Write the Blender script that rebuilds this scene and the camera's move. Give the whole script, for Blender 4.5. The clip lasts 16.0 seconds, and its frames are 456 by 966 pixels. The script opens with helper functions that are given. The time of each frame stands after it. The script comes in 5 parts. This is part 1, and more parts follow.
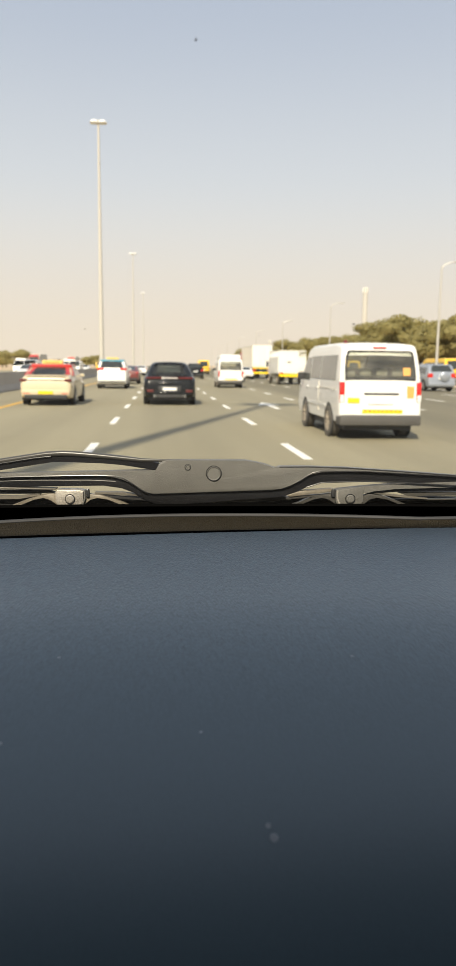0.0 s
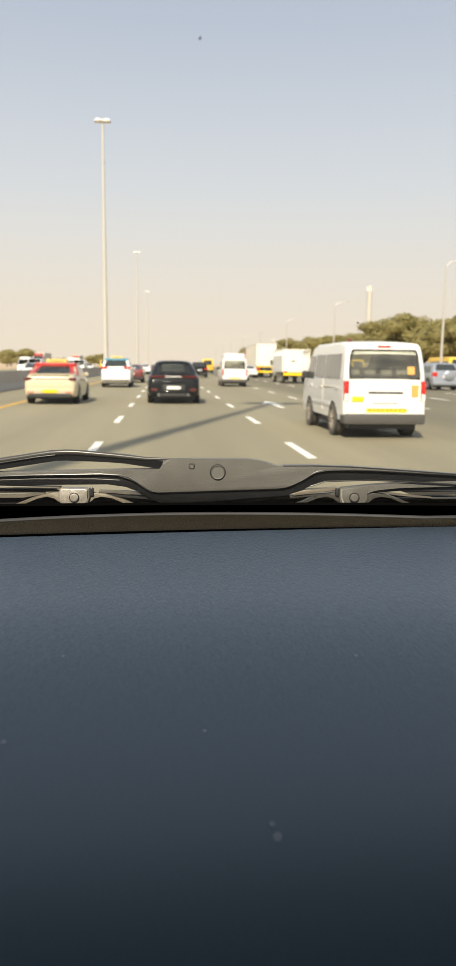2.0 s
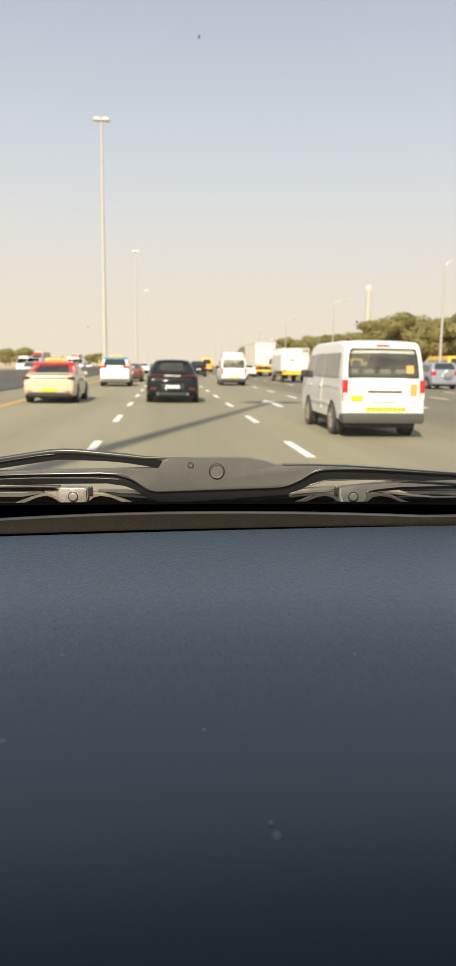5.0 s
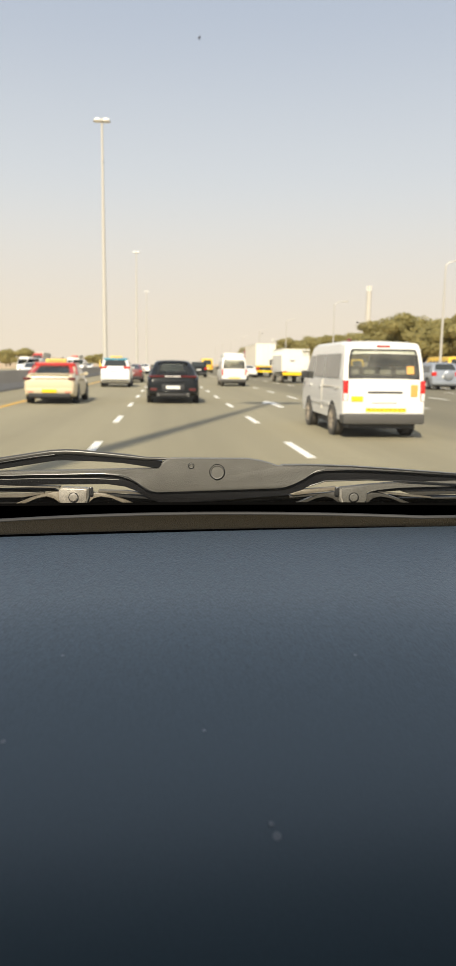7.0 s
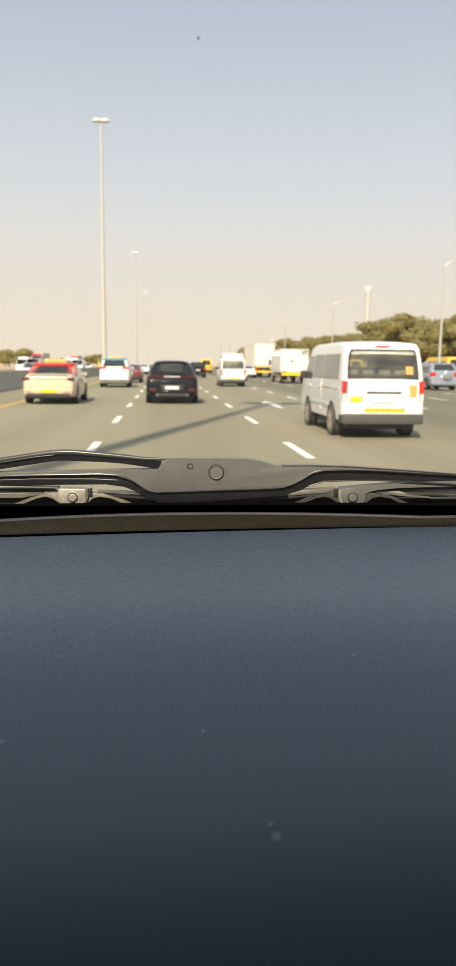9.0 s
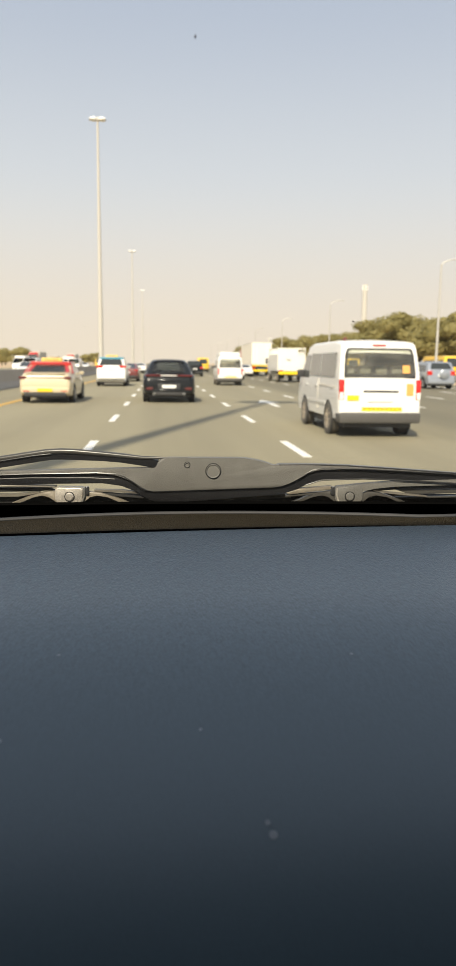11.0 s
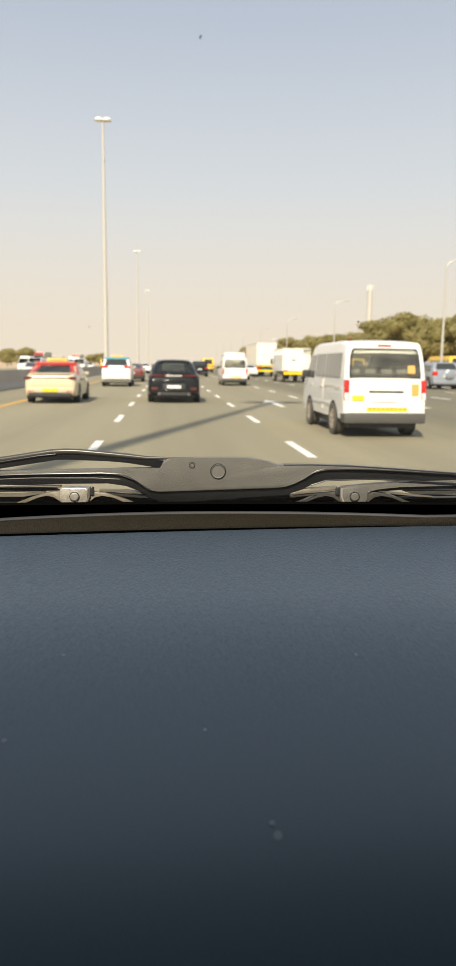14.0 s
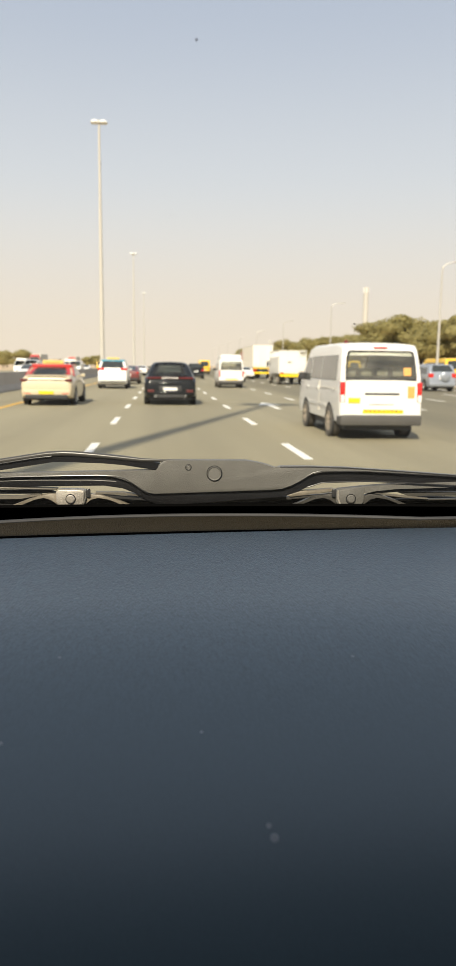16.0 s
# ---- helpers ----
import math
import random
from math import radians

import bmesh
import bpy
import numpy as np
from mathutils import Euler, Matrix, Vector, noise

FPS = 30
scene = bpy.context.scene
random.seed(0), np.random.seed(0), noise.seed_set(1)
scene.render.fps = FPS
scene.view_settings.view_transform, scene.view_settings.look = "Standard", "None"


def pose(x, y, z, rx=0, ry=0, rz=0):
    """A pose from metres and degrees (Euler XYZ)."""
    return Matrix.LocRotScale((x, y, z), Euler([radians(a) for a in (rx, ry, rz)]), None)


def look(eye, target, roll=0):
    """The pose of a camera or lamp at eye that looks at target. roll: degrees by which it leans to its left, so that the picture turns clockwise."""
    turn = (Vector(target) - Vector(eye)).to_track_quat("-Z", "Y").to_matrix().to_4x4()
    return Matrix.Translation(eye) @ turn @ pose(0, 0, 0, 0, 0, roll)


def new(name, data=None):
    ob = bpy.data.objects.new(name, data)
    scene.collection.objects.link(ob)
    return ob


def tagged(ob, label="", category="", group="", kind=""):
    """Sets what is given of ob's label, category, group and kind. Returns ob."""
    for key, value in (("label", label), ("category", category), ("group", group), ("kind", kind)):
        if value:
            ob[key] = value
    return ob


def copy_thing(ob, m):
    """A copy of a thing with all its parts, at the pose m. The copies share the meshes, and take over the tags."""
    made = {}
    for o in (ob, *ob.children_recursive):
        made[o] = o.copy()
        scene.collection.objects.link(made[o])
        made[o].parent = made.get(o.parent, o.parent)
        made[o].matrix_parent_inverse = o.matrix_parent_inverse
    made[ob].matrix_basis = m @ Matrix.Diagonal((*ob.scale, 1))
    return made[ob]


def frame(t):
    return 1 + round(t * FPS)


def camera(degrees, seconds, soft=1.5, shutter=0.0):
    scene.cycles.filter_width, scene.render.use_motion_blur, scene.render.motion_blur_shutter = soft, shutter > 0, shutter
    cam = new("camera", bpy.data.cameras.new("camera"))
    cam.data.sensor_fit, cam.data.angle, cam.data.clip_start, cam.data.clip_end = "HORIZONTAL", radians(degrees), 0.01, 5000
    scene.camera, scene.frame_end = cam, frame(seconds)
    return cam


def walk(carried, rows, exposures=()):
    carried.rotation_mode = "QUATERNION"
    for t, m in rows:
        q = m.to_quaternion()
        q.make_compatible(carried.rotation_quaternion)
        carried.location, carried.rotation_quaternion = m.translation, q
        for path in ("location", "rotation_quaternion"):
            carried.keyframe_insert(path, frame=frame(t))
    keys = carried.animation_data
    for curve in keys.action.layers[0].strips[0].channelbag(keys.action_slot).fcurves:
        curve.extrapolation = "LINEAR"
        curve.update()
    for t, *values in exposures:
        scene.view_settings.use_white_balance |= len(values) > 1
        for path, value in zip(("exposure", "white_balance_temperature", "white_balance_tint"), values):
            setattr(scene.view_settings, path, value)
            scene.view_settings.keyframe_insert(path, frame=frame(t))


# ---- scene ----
# The camera sits in the cabin behind the windscreen, 1.45 m over the road.
EYE = (0.0, 0.0, 1.45)
PITCH, ROLL, YAW = -9.18, -0.7, -4.92
FOCAL = 1180.0
cam = camera(34.8, 16.0, soft=1.1)
cam.data.dof.use_dof = True            # focus lies on the wiper, the road is a little soft
cam.data.dof.focus_distance = 0.78
cam.data.dof.aperture_fstop = 20.0

# seconds, sway to the side and up or down
SWAY = [(0, -4, 2), (0.5, -5, 3), (1, -5, 1.5), (1.5, -1, 1), (2, 2.5, 0), (2.5, -1, -2), (3, -5, 2.5), (3.5, -5, 0),
        (4, -1.5, -1), (6.5, 1.5, -2), (7, 1.5, -0.5), (7.5, 2.5, -3.5), (8, 4, 2.5), (8.5, 2.5, 1), (9, 0, 0), (11.5, -5, -2),
        (12, -2, -2), (12.5, 1, -2), (13, 4.5, -2.5), (13.5, 2.5, -1.5), (14, 3, -1.5), (14.5, 2, -0.5), (15, 2.5, 0), (15.5, 3, 1), (16, -3, 2)]
walk(cam, [(t, pose(*EYE, 90 + PITCH + math.degrees(v / FOCAL), ROLL, YAW + math.degrees(u / FOCAL))) for t, u, v in SWAY])

# ---- world, sun, exposure ----
scene.view_settings.exposure = 0.70
SUN_HEIGHT, SUN_TURN = 40.0, 198.0
world = bpy.data.worlds.new("sky")
scene.world = world
world.use_nodes = True
wn, wl = world.node_tree.nodes, world.node_tree.links
wn.clear()
w_out = wn.new("ShaderNodeOutputWorld")
w_bg = wn.new("ShaderNodeBackground")
w_sky = wn.new("ShaderNodeTexSky")
w_sky.sky_type = "NISHITA"
w_sky.sun_disc = False
w_sky.sun_elevation, w_sky.sun_rotation = radians(SUN_HEIGHT), radians(SUN_TURN)
w_sky.air_density, w_sky.dust_density, w_sky.ozone_density = 1.0, 2.0, 1.0
w_co = wn.new("ShaderNodeTexCoord")
w_sep = wn.new("ShaderNodeSeparateXYZ")
w_ramp = wn.new("ShaderNodeValToRGB")
w_mix = wn.new("ShaderNodeMix")
w_mix.data_type = "RGBA"
w_haze = wn.new("ShaderNodeRGB")
w_haze.outputs[0].default_value = (6.22, 5.40, 4.34, 1)
w_ramp.color_ramp.elements[0].position, w_ramp.color_ramp.elements[0].color = 0.0, (1, 1, 1, 1)
w_ramp.color_ramp.elements[1].position, w_ramp.color_ramp.elements[1].color = 0.25, (0, 0, 0, 1)
w_ramp.color_ramp.interpolation = "EASE"
wl.new(w_co.outputs["Generated"], w_sep.inputs[0])
wl.new(w_sep.outputs["Z"], w_ramp.inputs[0])
wl.new(w_ramp.outputs[0], w_mix.inputs[0])
w_veil = wn.new("ShaderNodeMix")       # dust high in the air pales the blue
w_veil.data_type = "RGBA"
w_veil.inputs[0].default_value = 0.8
w_veil.inputs[7].default_value = (3.62, 3.99, 4.70, 1)
wl.new(w_sky.outputs[0], w_veil.inputs[6])
w_mist, w_high = wn.new("ShaderNodeMix"), wn.new("ShaderNodeValToRGB")   # pale mist between the blue and the beige
w_mist.data_type = "RGBA"
w_mist.inputs[7].default_value = (5.2, 5.3, 5.35, 1)
w_high.color_ramp.elements[0].position, w_high.color_ramp.elements[0].color = 0.12, (1, 1, 1, 1)
w_high.color_ramp.elements[1].position, w_high.color_ramp.elements[1].color = 0.50, (0, 0, 0, 1)
w_high.color_ramp.interpolation = "EASE"
wl.new(w_sep.outputs["Z"], w_high.inputs[0])
wl.new(w_high.outputs[0], w_mist.inputs[0])
wl.new(w_veil.outputs[2], w_mist.inputs[6])
wl.new(w_mist.outputs[2], w_mix.inputs[6])
wl.new(w_haze.outputs[0], w_mix.inputs[7])
wl.new(w_mix.outputs[2], w_bg.inputs[0])
wl.new(w_bg.outputs[0], w_out.inputs[0])
w_bg.inputs[1].default_value = 0.09

sun = new("sun", bpy.data.lights.new("sun", "SUN"))
sun.data.energy, sun.data.angle, sun.data.color = 3.7, radians(0.53), (1.0, 0.89, 0.70)
sun_from = Vector((math.sin(radians(SUN_TURN)) * math.cos(radians(SUN_HEIGHT)),
                   math.cos(radians(SUN_TURN)) * math.cos(radians(SUN_HEIGHT)), math.sin(radians(SUN_HEIGHT))))
sun.matrix_world = look(sun_from * 60, (0, 0, 0))


# ---- materials ----
def surface(name, base, rough=0.5, metal=0.0, vary=0.12, big=0.4, fine=25.0, bump=0.0, bump_scale=60.0, coat=0.0, spec=0.5, object_vary=0.0):
    """A painted, cast or grown surface: two scales of variation and a fine relief."""
    m = bpy.data.materials.new(name)
    m.use_nodes = True
    n, l = m.node_tree.nodes, m.node_tree.links
    p = n["Principled BSDF"]
    co = n.new("ShaderNodeTexCoord")
    a, b = n.new("ShaderNodeTexNoise"), n.new("ShaderNodeTexNoise")
    a.inputs["Scale"].default_value, b.inputs["Scale"].default_value = big, fine
    a.inputs["Detail"].default_value, b.inputs["Detail"].default_value = 4, 3
    l.new(co.outputs["Object"], a.inputs["Vector"])
    l.new(co.outputs["Object"], b.inputs["Vector"])
    add = n.new("ShaderNodeMath")
    l.new(a.outputs[0], add.inputs[0])
    l.new(b.outputs[0], add.inputs[1])
    last = add
    if object_vary:
        info = n.new("ShaderNodeObjectInfo")
        mul = n.new("ShaderNodeMath")
        mul.operation = "MULTIPLY_ADD"
        mul.inputs[1].default_value = object_vary
        l.new(info.outputs["Random"], mul.inputs[0])
        l.new(add.outputs[0], mul.inputs[2])
        last = mul
    ramp = n.new("ShaderNodeMapRange")
    ramp.inputs[1].default_value, ramp.inputs[2].default_value = 0.5, 1.5
    ramp.inputs[3].default_value, ramp.inputs[4].default_value = 1 - vary, 1 + vary
    l.new(last.outputs[0], ramp.inputs[0])
    mix = n.new("ShaderNodeVectorMath")
    mix.operation = "SCALE"
    mix.inputs[0].default_value = base
    l.new(ramp.outputs[0], mix.inputs["Scale"])
    l.new(mix.outputs[0], p.inputs["Base Color"])
    p.inputs["Roughness"].default_value, p.inputs["Metallic"].default_value = rough, metal
    p.inputs["Specular IOR Level"].default_value = spec
    if coat:
        p.inputs["Coat Weight"].default_value, p.inputs["Coat Roughness"].default_value = coat, 0.05
    if bump:
        c = n.new("ShaderNodeTexNoise")
        c.inputs["Scale"].default_value, c.inputs["Detail"].default_value = bump_scale, 3
        l.new(co.outputs["Object"], c.inputs["Vector"])
        r = n.new("ShaderNodeBump")
        r.inputs["Strength"].default_value, r.inputs["Distance"].default_value = bump, 0.2 / bump_scale
        l.new(c.outputs[0], r.inputs["Height"])
        l.new(r.outputs[0], p.inputs["Normal"])
    return m


def clear_glass(name, tint, gloss_rough=0.02, film=0.0, least=0.02, scatter=False):
    """A thin clear pane: straight through, with a Fresnel gloss."""
    m = bpy.data.materials.new(name)
    m.use_nodes = True
    n, l = m.node_tree.nodes, m.node_tree.links
    n.clear()
    o, mix = n.new("ShaderNodeOutputMaterial"), n.new("ShaderNodeMixShader")
    t, g, fr = n.new("ShaderNodeBsdfTransparent"), n.new("ShaderNodeBsdfGlossy"), n.new("ShaderNodeLayerWeight")
    t.inputs[0].default_value = (*tint, 1)
    g.inputs["Roughness"].default_value = gloss_rough
    fr.inputs[0].default_value = 0.5
    power = n.new("ShaderNodeMath")
    power.operation = "POWER"
    power.inputs[1].default_value = 5.0
    ramp = n.new("ShaderNodeMapRange")
    ramp.inputs[3].default_value, ramp.inputs[4].default_value = least, 0.5
    l.new(fr.outputs["Facing"], power.inputs[0])
    l.new(power.outputs[0], ramp.inputs[0])
    l.new(ramp.outputs[0], mix.inputs[0])
    l.new(t.outputs[0], mix.inputs[1])
    if film:                           # film of dust, also in place of sky sheen and, scattered, air haze
        d, dusty, spread = n.new("ShaderNodeBsdfTranslucent" if scatter else "ShaderNodeBsdfDiffuse"), n.new("ShaderNodeMixShader"), n.new("ShaderNodeTexNoise")
        d.inputs[0].default_value = (0.92, 0.84, 0.70, 1) if scatter else (0.46, 0.43, 0.36, 1)
        spread.inputs["Scale"].default_value, spread.inputs["Detail"].default_value = 3.0, 4
        amount = n.new("ShaderNodeMapRange")
        amount.inputs[1].default_value, amount.inputs[2].default_value = 0.35, 0.65
        amount.inputs[3].default_value, amount.inputs[4].default_value = film * 0.5, film * 1.5
        l.new(spread.outputs[0], amount.inputs[0])
        l.new(amount.outputs[0], dusty.inputs[0])
        l.new(t.outputs[0], dusty.inputs[1])
        l.new(d.outputs[0], dusty.inputs[2])
        l.new(dusty.outputs[0], mix.inputs[1])
    l.new(g.outputs[0], mix.inputs[2])
    l.new(mix.outputs[0], o.inputs[0])
    return m


M_TINTPANE = clear_glass("tinted_clear_pane", (0.68, 0.71, 0.66), 0.03, 0.05, 0.05)
M_DARKPANE = clear_glass("dark_clear_pane", (0.46, 0.50, 0.52), 0.03, 0.03, 0.05)
M_VANPANE = clear_glass("light_clear_pane", (0.80, 0.82, 0.76), 0.03, 0.10, 0.05)
M_SCREENPANE = clear_glass("clear_screen_pane", (0.86, 0.88, 0.86), 0.03)
M_LINING = surface("cabin_lining", (0.035, 0.034, 0.032), 0.9, vary=0.1, big=2, fine=20)
M_SEAT = surface("grey_seat_cloth", (0.11, 0.105, 0.095), 0.9, vary=0.12, big=3, fine=30)
M_VANSEAT = surface("pale_seat_cloth", (0.30, 0.29, 0.25), 0.9, vary=0.15, big=3, fine=30)
M_ASPHALT = surface("asphalt", (0.264, 0.234, 0.152), 0.85, vary=0.07, big=0.12, fine=6.0, bump=0.3, bump_scale=90)


def wheel_tracks(m):
    """Long faint streaks that traffic and patching leave along the lanes."""
    n, l = m.node_tree.nodes, m.node_tree.links
    p, co = n["Principled BSDF"], n["Texture Coordinate"]
    st = n.new("ShaderNodeMapping")
    st.inputs["Scale"].default_value = (0.55, 0.012, 1.0)
    l.new(co.outputs["Object"], st.inputs["Vector"])
    t = n.new("ShaderNodeTexNoise")
    t.inputs["Scale"].default_value, t.inputs["Detail"].default_value, t.inputs["Roughness"].default_value = 1.0, 4, 0.6
    l.new(st.outputs[0], t.inputs["Vector"])
    r = n.new("ShaderNodeMapRange")
    r.inputs[1].default_value, r.inputs[2].default_value, r.inputs[3].default_value, r.inputs[4].default_value = 0.3, 0.7, 0.80, 1.12
    l.new(t.outputs[0], r.inputs[0])
    old = p.inputs["Base Color"].links[0].from_socket
    k = n.new("ShaderNodeVectorMath")
    k.operation = "SCALE"
    # the right-hand lanes are given a darker tone
    sep, right_tone, both = n.new("ShaderNodeSeparateXYZ"), n.new("ShaderNodeMapRange"), n.new("ShaderNodeMath")
    l.new(co.outputs["Object"], sep.inputs[0])
    right_tone.inputs[1].default_value, right_tone.inputs[2].default_value, right_tone.inputs[3].default_value, right_tone.inputs[4].default_value = 5.6, 7.4, 1.03, 0.67
    l.new(sep.outputs["X"], right_tone.inputs[0])
    both.operation = "MULTIPLY"
    l.new(r.outputs[0], both.inputs[0])
    l.new(right_tone.outputs[0], both.inputs[1])
    l.new(old, k.inputs[0])
    l.new(both.outputs[0], k.inputs["Scale"])
    l.new(k.outputs[0], p.inputs["Base Color"])


wheel_tracks(M_ASPHALT)
M_PAINT = surface("road_paint_white", (0.82, 0.80, 0.74), 0.6, vary=0.10, big=2.0, fine=30)
M_YELLOW_LINE = surface("road_paint_yellow", (0.62, 0.36, 0.05), 0.6, vary=0.12, big=1.0, fine=20)
M_SAND = surface("sand", (0.50, 0.38, 0.24), 0.95, vary=0.3, big=0.05, fine=1.2, bump=0.5, bump_scale=4)
M_CONCRETE = surface("concrete", (0.36, 0.33, 0.29), 0.85, vary=0.15, big=0.5, fine=8, bump=0.2, object_vary=0.3)
M_GALV = surface("galvanised_steel", (0.52, 0.50, 0.46), 0.5, 0.35, vary=0.12, big=0.8, fine=10)
M_LAMPWHITE = surface("white_lamp_enamel", (0.82, 0.81, 0.78), 0.4, vary=0.04, big=1, fine=8)
M_MAST = surface("mast_paint", (0.50, 0.48, 0.435), 0.5, 0.0, vary=0.06, big=0.3, fine=6)
M_LENS = surface("lamp_lens", (0.85, 0.85, 0.82), 0.2, vary=0.04)
M_BARK = surface("bark", (0.14, 0.10, 0.06), 0.9, vary=0.25, big=2, fine=15, bump=0.5, bump_scale=20)
M_WHITE = surface("white_car_paint", (0.80, 0.79, 0.76), 0.35, vary=0.03, big=0.8, fine=8, coat=0.5)
M_BLACK = surface("black_car_paint", (0.011, 0.012, 0.0125), 0.22, vary=0.15, big=1.0, fine=10, coat=0.3, spec=0.15)
M_POLISH = surface("polished_black", (0.010, 0.010, 0.011), 0.12, 0.0, vary=0.1, big=2, fine=20, spec=1.0)
M_CREAM = surface("cream_car_paint", (0.60, 0.51, 0.345), 0.35, vary=0.03, big=0.8, fine=8, coat=0.6)
M_RED = surface("red_car_paint", (0.45, 0.02, 0.015), 0.35, vary=0.06, big=0.8, fine=8, coat=0.5)
M_MAROON = surface("maroon_car_paint", (0.14, 0.022, 0.016), 0.3, vary=0.06, coat=0.7)
M_BLUE = surface("turquoise_roof_paint", (0.06, 0.26, 0.36), 0.35, vary=0.05, coat=0.5)
M_SILVER = surface("silver_car_paint", (0.34, 0.37, 0.42), 0.3, 0.4, vary=0.05, coat=0.6)
M_YELLOW = surface("yellow_bus_paint", (0.80, 0.50, 0.02), 0.4, vary=0.05, coat=0.4)
M_PLASTIC = surface("dark_bumper_plastic", (0.035, 0.035, 0.036), 0.6, vary=0.15, big=2, fine=30)
M_GREYPL = surface("grey_bumper_plastic", (0.08, 0.076, 0.07), 0.6, vary=0.12, big=2, fine=30)
M_TYRE = surface("tyre_rubber", (0.03, 0.028, 0.026), 0.9, vary=0.2, big=4, fine=40)
M_DUSTTYRE = surface("dusty_tyre_rubber", (0.11, 0.10, 0.085), 0.95, vary=0.25, big=5, fine=40)
M_RIM = surface("alloy_rim", (0.45, 0.45, 0.44), 0.35, 0.7, vary=0.1, big=3, fine=20)
M_GLASS = surface("tinted_car_glass", (0.035, 0.040, 0.038), 0.06, vary=0.2, big=1.2, fine=5, coat=0.6)
M_VANGLASS = surface("light_tinted_van_glass", (0.10, 0.105, 0.095), 0.10, vary=0.45, big=3.0, fine=9, coat=0.4)
M_TAIL = surface("red_tail_lens", (0.55, 0.015, 0.01), 0.15, vary=0.1, big=5, fine=40, coat=0.8)
M_MIDTAIL = surface("dull_red_lens", (0.105, 0.012, 0.010), 0.3, vary=0.1, big=5, fine=40, coat=0.5)
M_DARKTAIL = surface("smoked_tail_lens", (0.10, 0.008, 0.008), 0.15, vary=0.1, big=5, fine=40, coat=0.8)
M_CLEAR = surface("clear_lamp_lens", (0.75, 0.75, 0.74), 0.12, vary=0.05, coat=0.8)
M_PLATE = surface("number_plate_white", (0.82, 0.81, 0.78), 0.4, vary=0.03)
M_REFLECT = surface("yellow_reflector_tape", (0.85, 0.60, 0.02), 0.4, vary=0.06, big=6, fine=60)
M_ORANGE = surface("orange_sticker", (0.75, 0.38, 0.10), 0.5, vary=0.08)
M_BAR = surface("dark_lettering", (0.03, 0.03, 0.03), 0.6)
M_SIGN = surface("taxi_sign_yellow", (0.80, 0.58, 0.16), 0.4, vary=0.05)
M_CHASSIS = surface("chassis_paint", (0.05, 0.055, 0.07), 0.7, vary=0.2, big=2, fine=15)
M_BLUEBOX = surface("blue_trailer_steel", (0.05, 0.08, 0.16), 0.5, vary=0.15)
M_DUSTY = surface("dusty_container_paint", (0.66, 0.62, 0.54), 0.6, vary=0.10, big=0.5, fine=6)
M_BODYWHITE = surface("white_truck_panel", (0.78, 0.76, 0.70), 0.5, vary=0.06, big=0.7, fine=6)
M_DUSTRIM = surface("dusty_wheel", (0.42, 0.36, 0.28), 0.8, vary=0.15, big=3, fine=20)


# ---- mesh helpers ----
def link_mesh(name, bm, material, smooth=False):
    me = bpy.data.meshes.new(name)
    bmesh.ops.recalc_face_normals(bm, faces=bm.faces)
    bm.to_mesh(me)
    bm.free()
    me.materials.append(material)
    if smooth:
        me.polygons.foreach_set("use_smooth", [True] * len(me.polygons))
        me.set_sharp_from_angle(angle=radians(38))
    return new(name, me)


def part(name, bm, material, parent, label="", smooth=False):
    ob = link_mesh(name, bm, material, smooth)
    ob.parent = parent
    if label:
        tagged(ob, label)
    return ob


def same_part(name, ob, parent, m):
    """One more part on the mesh of ob."""
    o = new(name, ob.data)
    o.parent = parent
    o.matrix_basis = m
    return o


def thing(name, label, category, group="", kind=""):
    return tagged(new(name), label, category, group, kind)


def add_box(bm, x0, x1, y0, y1, z0, z1, bevel=0.0):
    b = bmesh.new()
    bmesh.ops.create_cube(b, size=1, matrix=Matrix.Translation(((x0 + x1) / 2, (y0 + y1) / 2, (z0 + z1) / 2)) @ Matrix.Diagonal((x1 - x0, y1 - y0, z1 - z0, 1)))
    if bevel:
        bmesh.ops.bevel(b, geom=b.edges[:], offset=bevel, segments=2, profile=0.6, affect="EDGES")
    merge(bm, b)
    return bm


def merge(bm, b):
    me = bpy.data.meshes.new("tmp")
    b.to_mesh(me)
    b.free()
    bm.from_mesh(me)
    bpy.data.meshes.remove(me)


def box(x0, x1, y0, y1, z0, z1, bevel=0.0):
    return add_box(bmesh.new(), x0, x1, y0, y1, z0, z1, bevel)


def add_lathe(bm, profile, m=Matrix(), steps=20):
    """Turn (radius, height) pairs about z."""
    rings = []
    for r, z in profile:
        rings.append([bm.verts.new(m @ Vector((r * math.cos(2 * math.pi * i / steps), r * math.sin(2 * math.pi * i / steps), z))) for i in range(steps)])
    for a, b in zip(rings, rings[1:]):
        for i in range(steps):
            bm.faces.new((a[i], a[(i + 1) % steps], b[(i + 1) % steps], b[i]))
    for ring, way in ((rings[0], -1), (rings[-1], 1)):
        bm.faces.new(ring[::way])
    return bm


def lathe(profile, m=Matrix(), steps=20):
    return add_lathe(bmesh.new(), profile, m, steps)


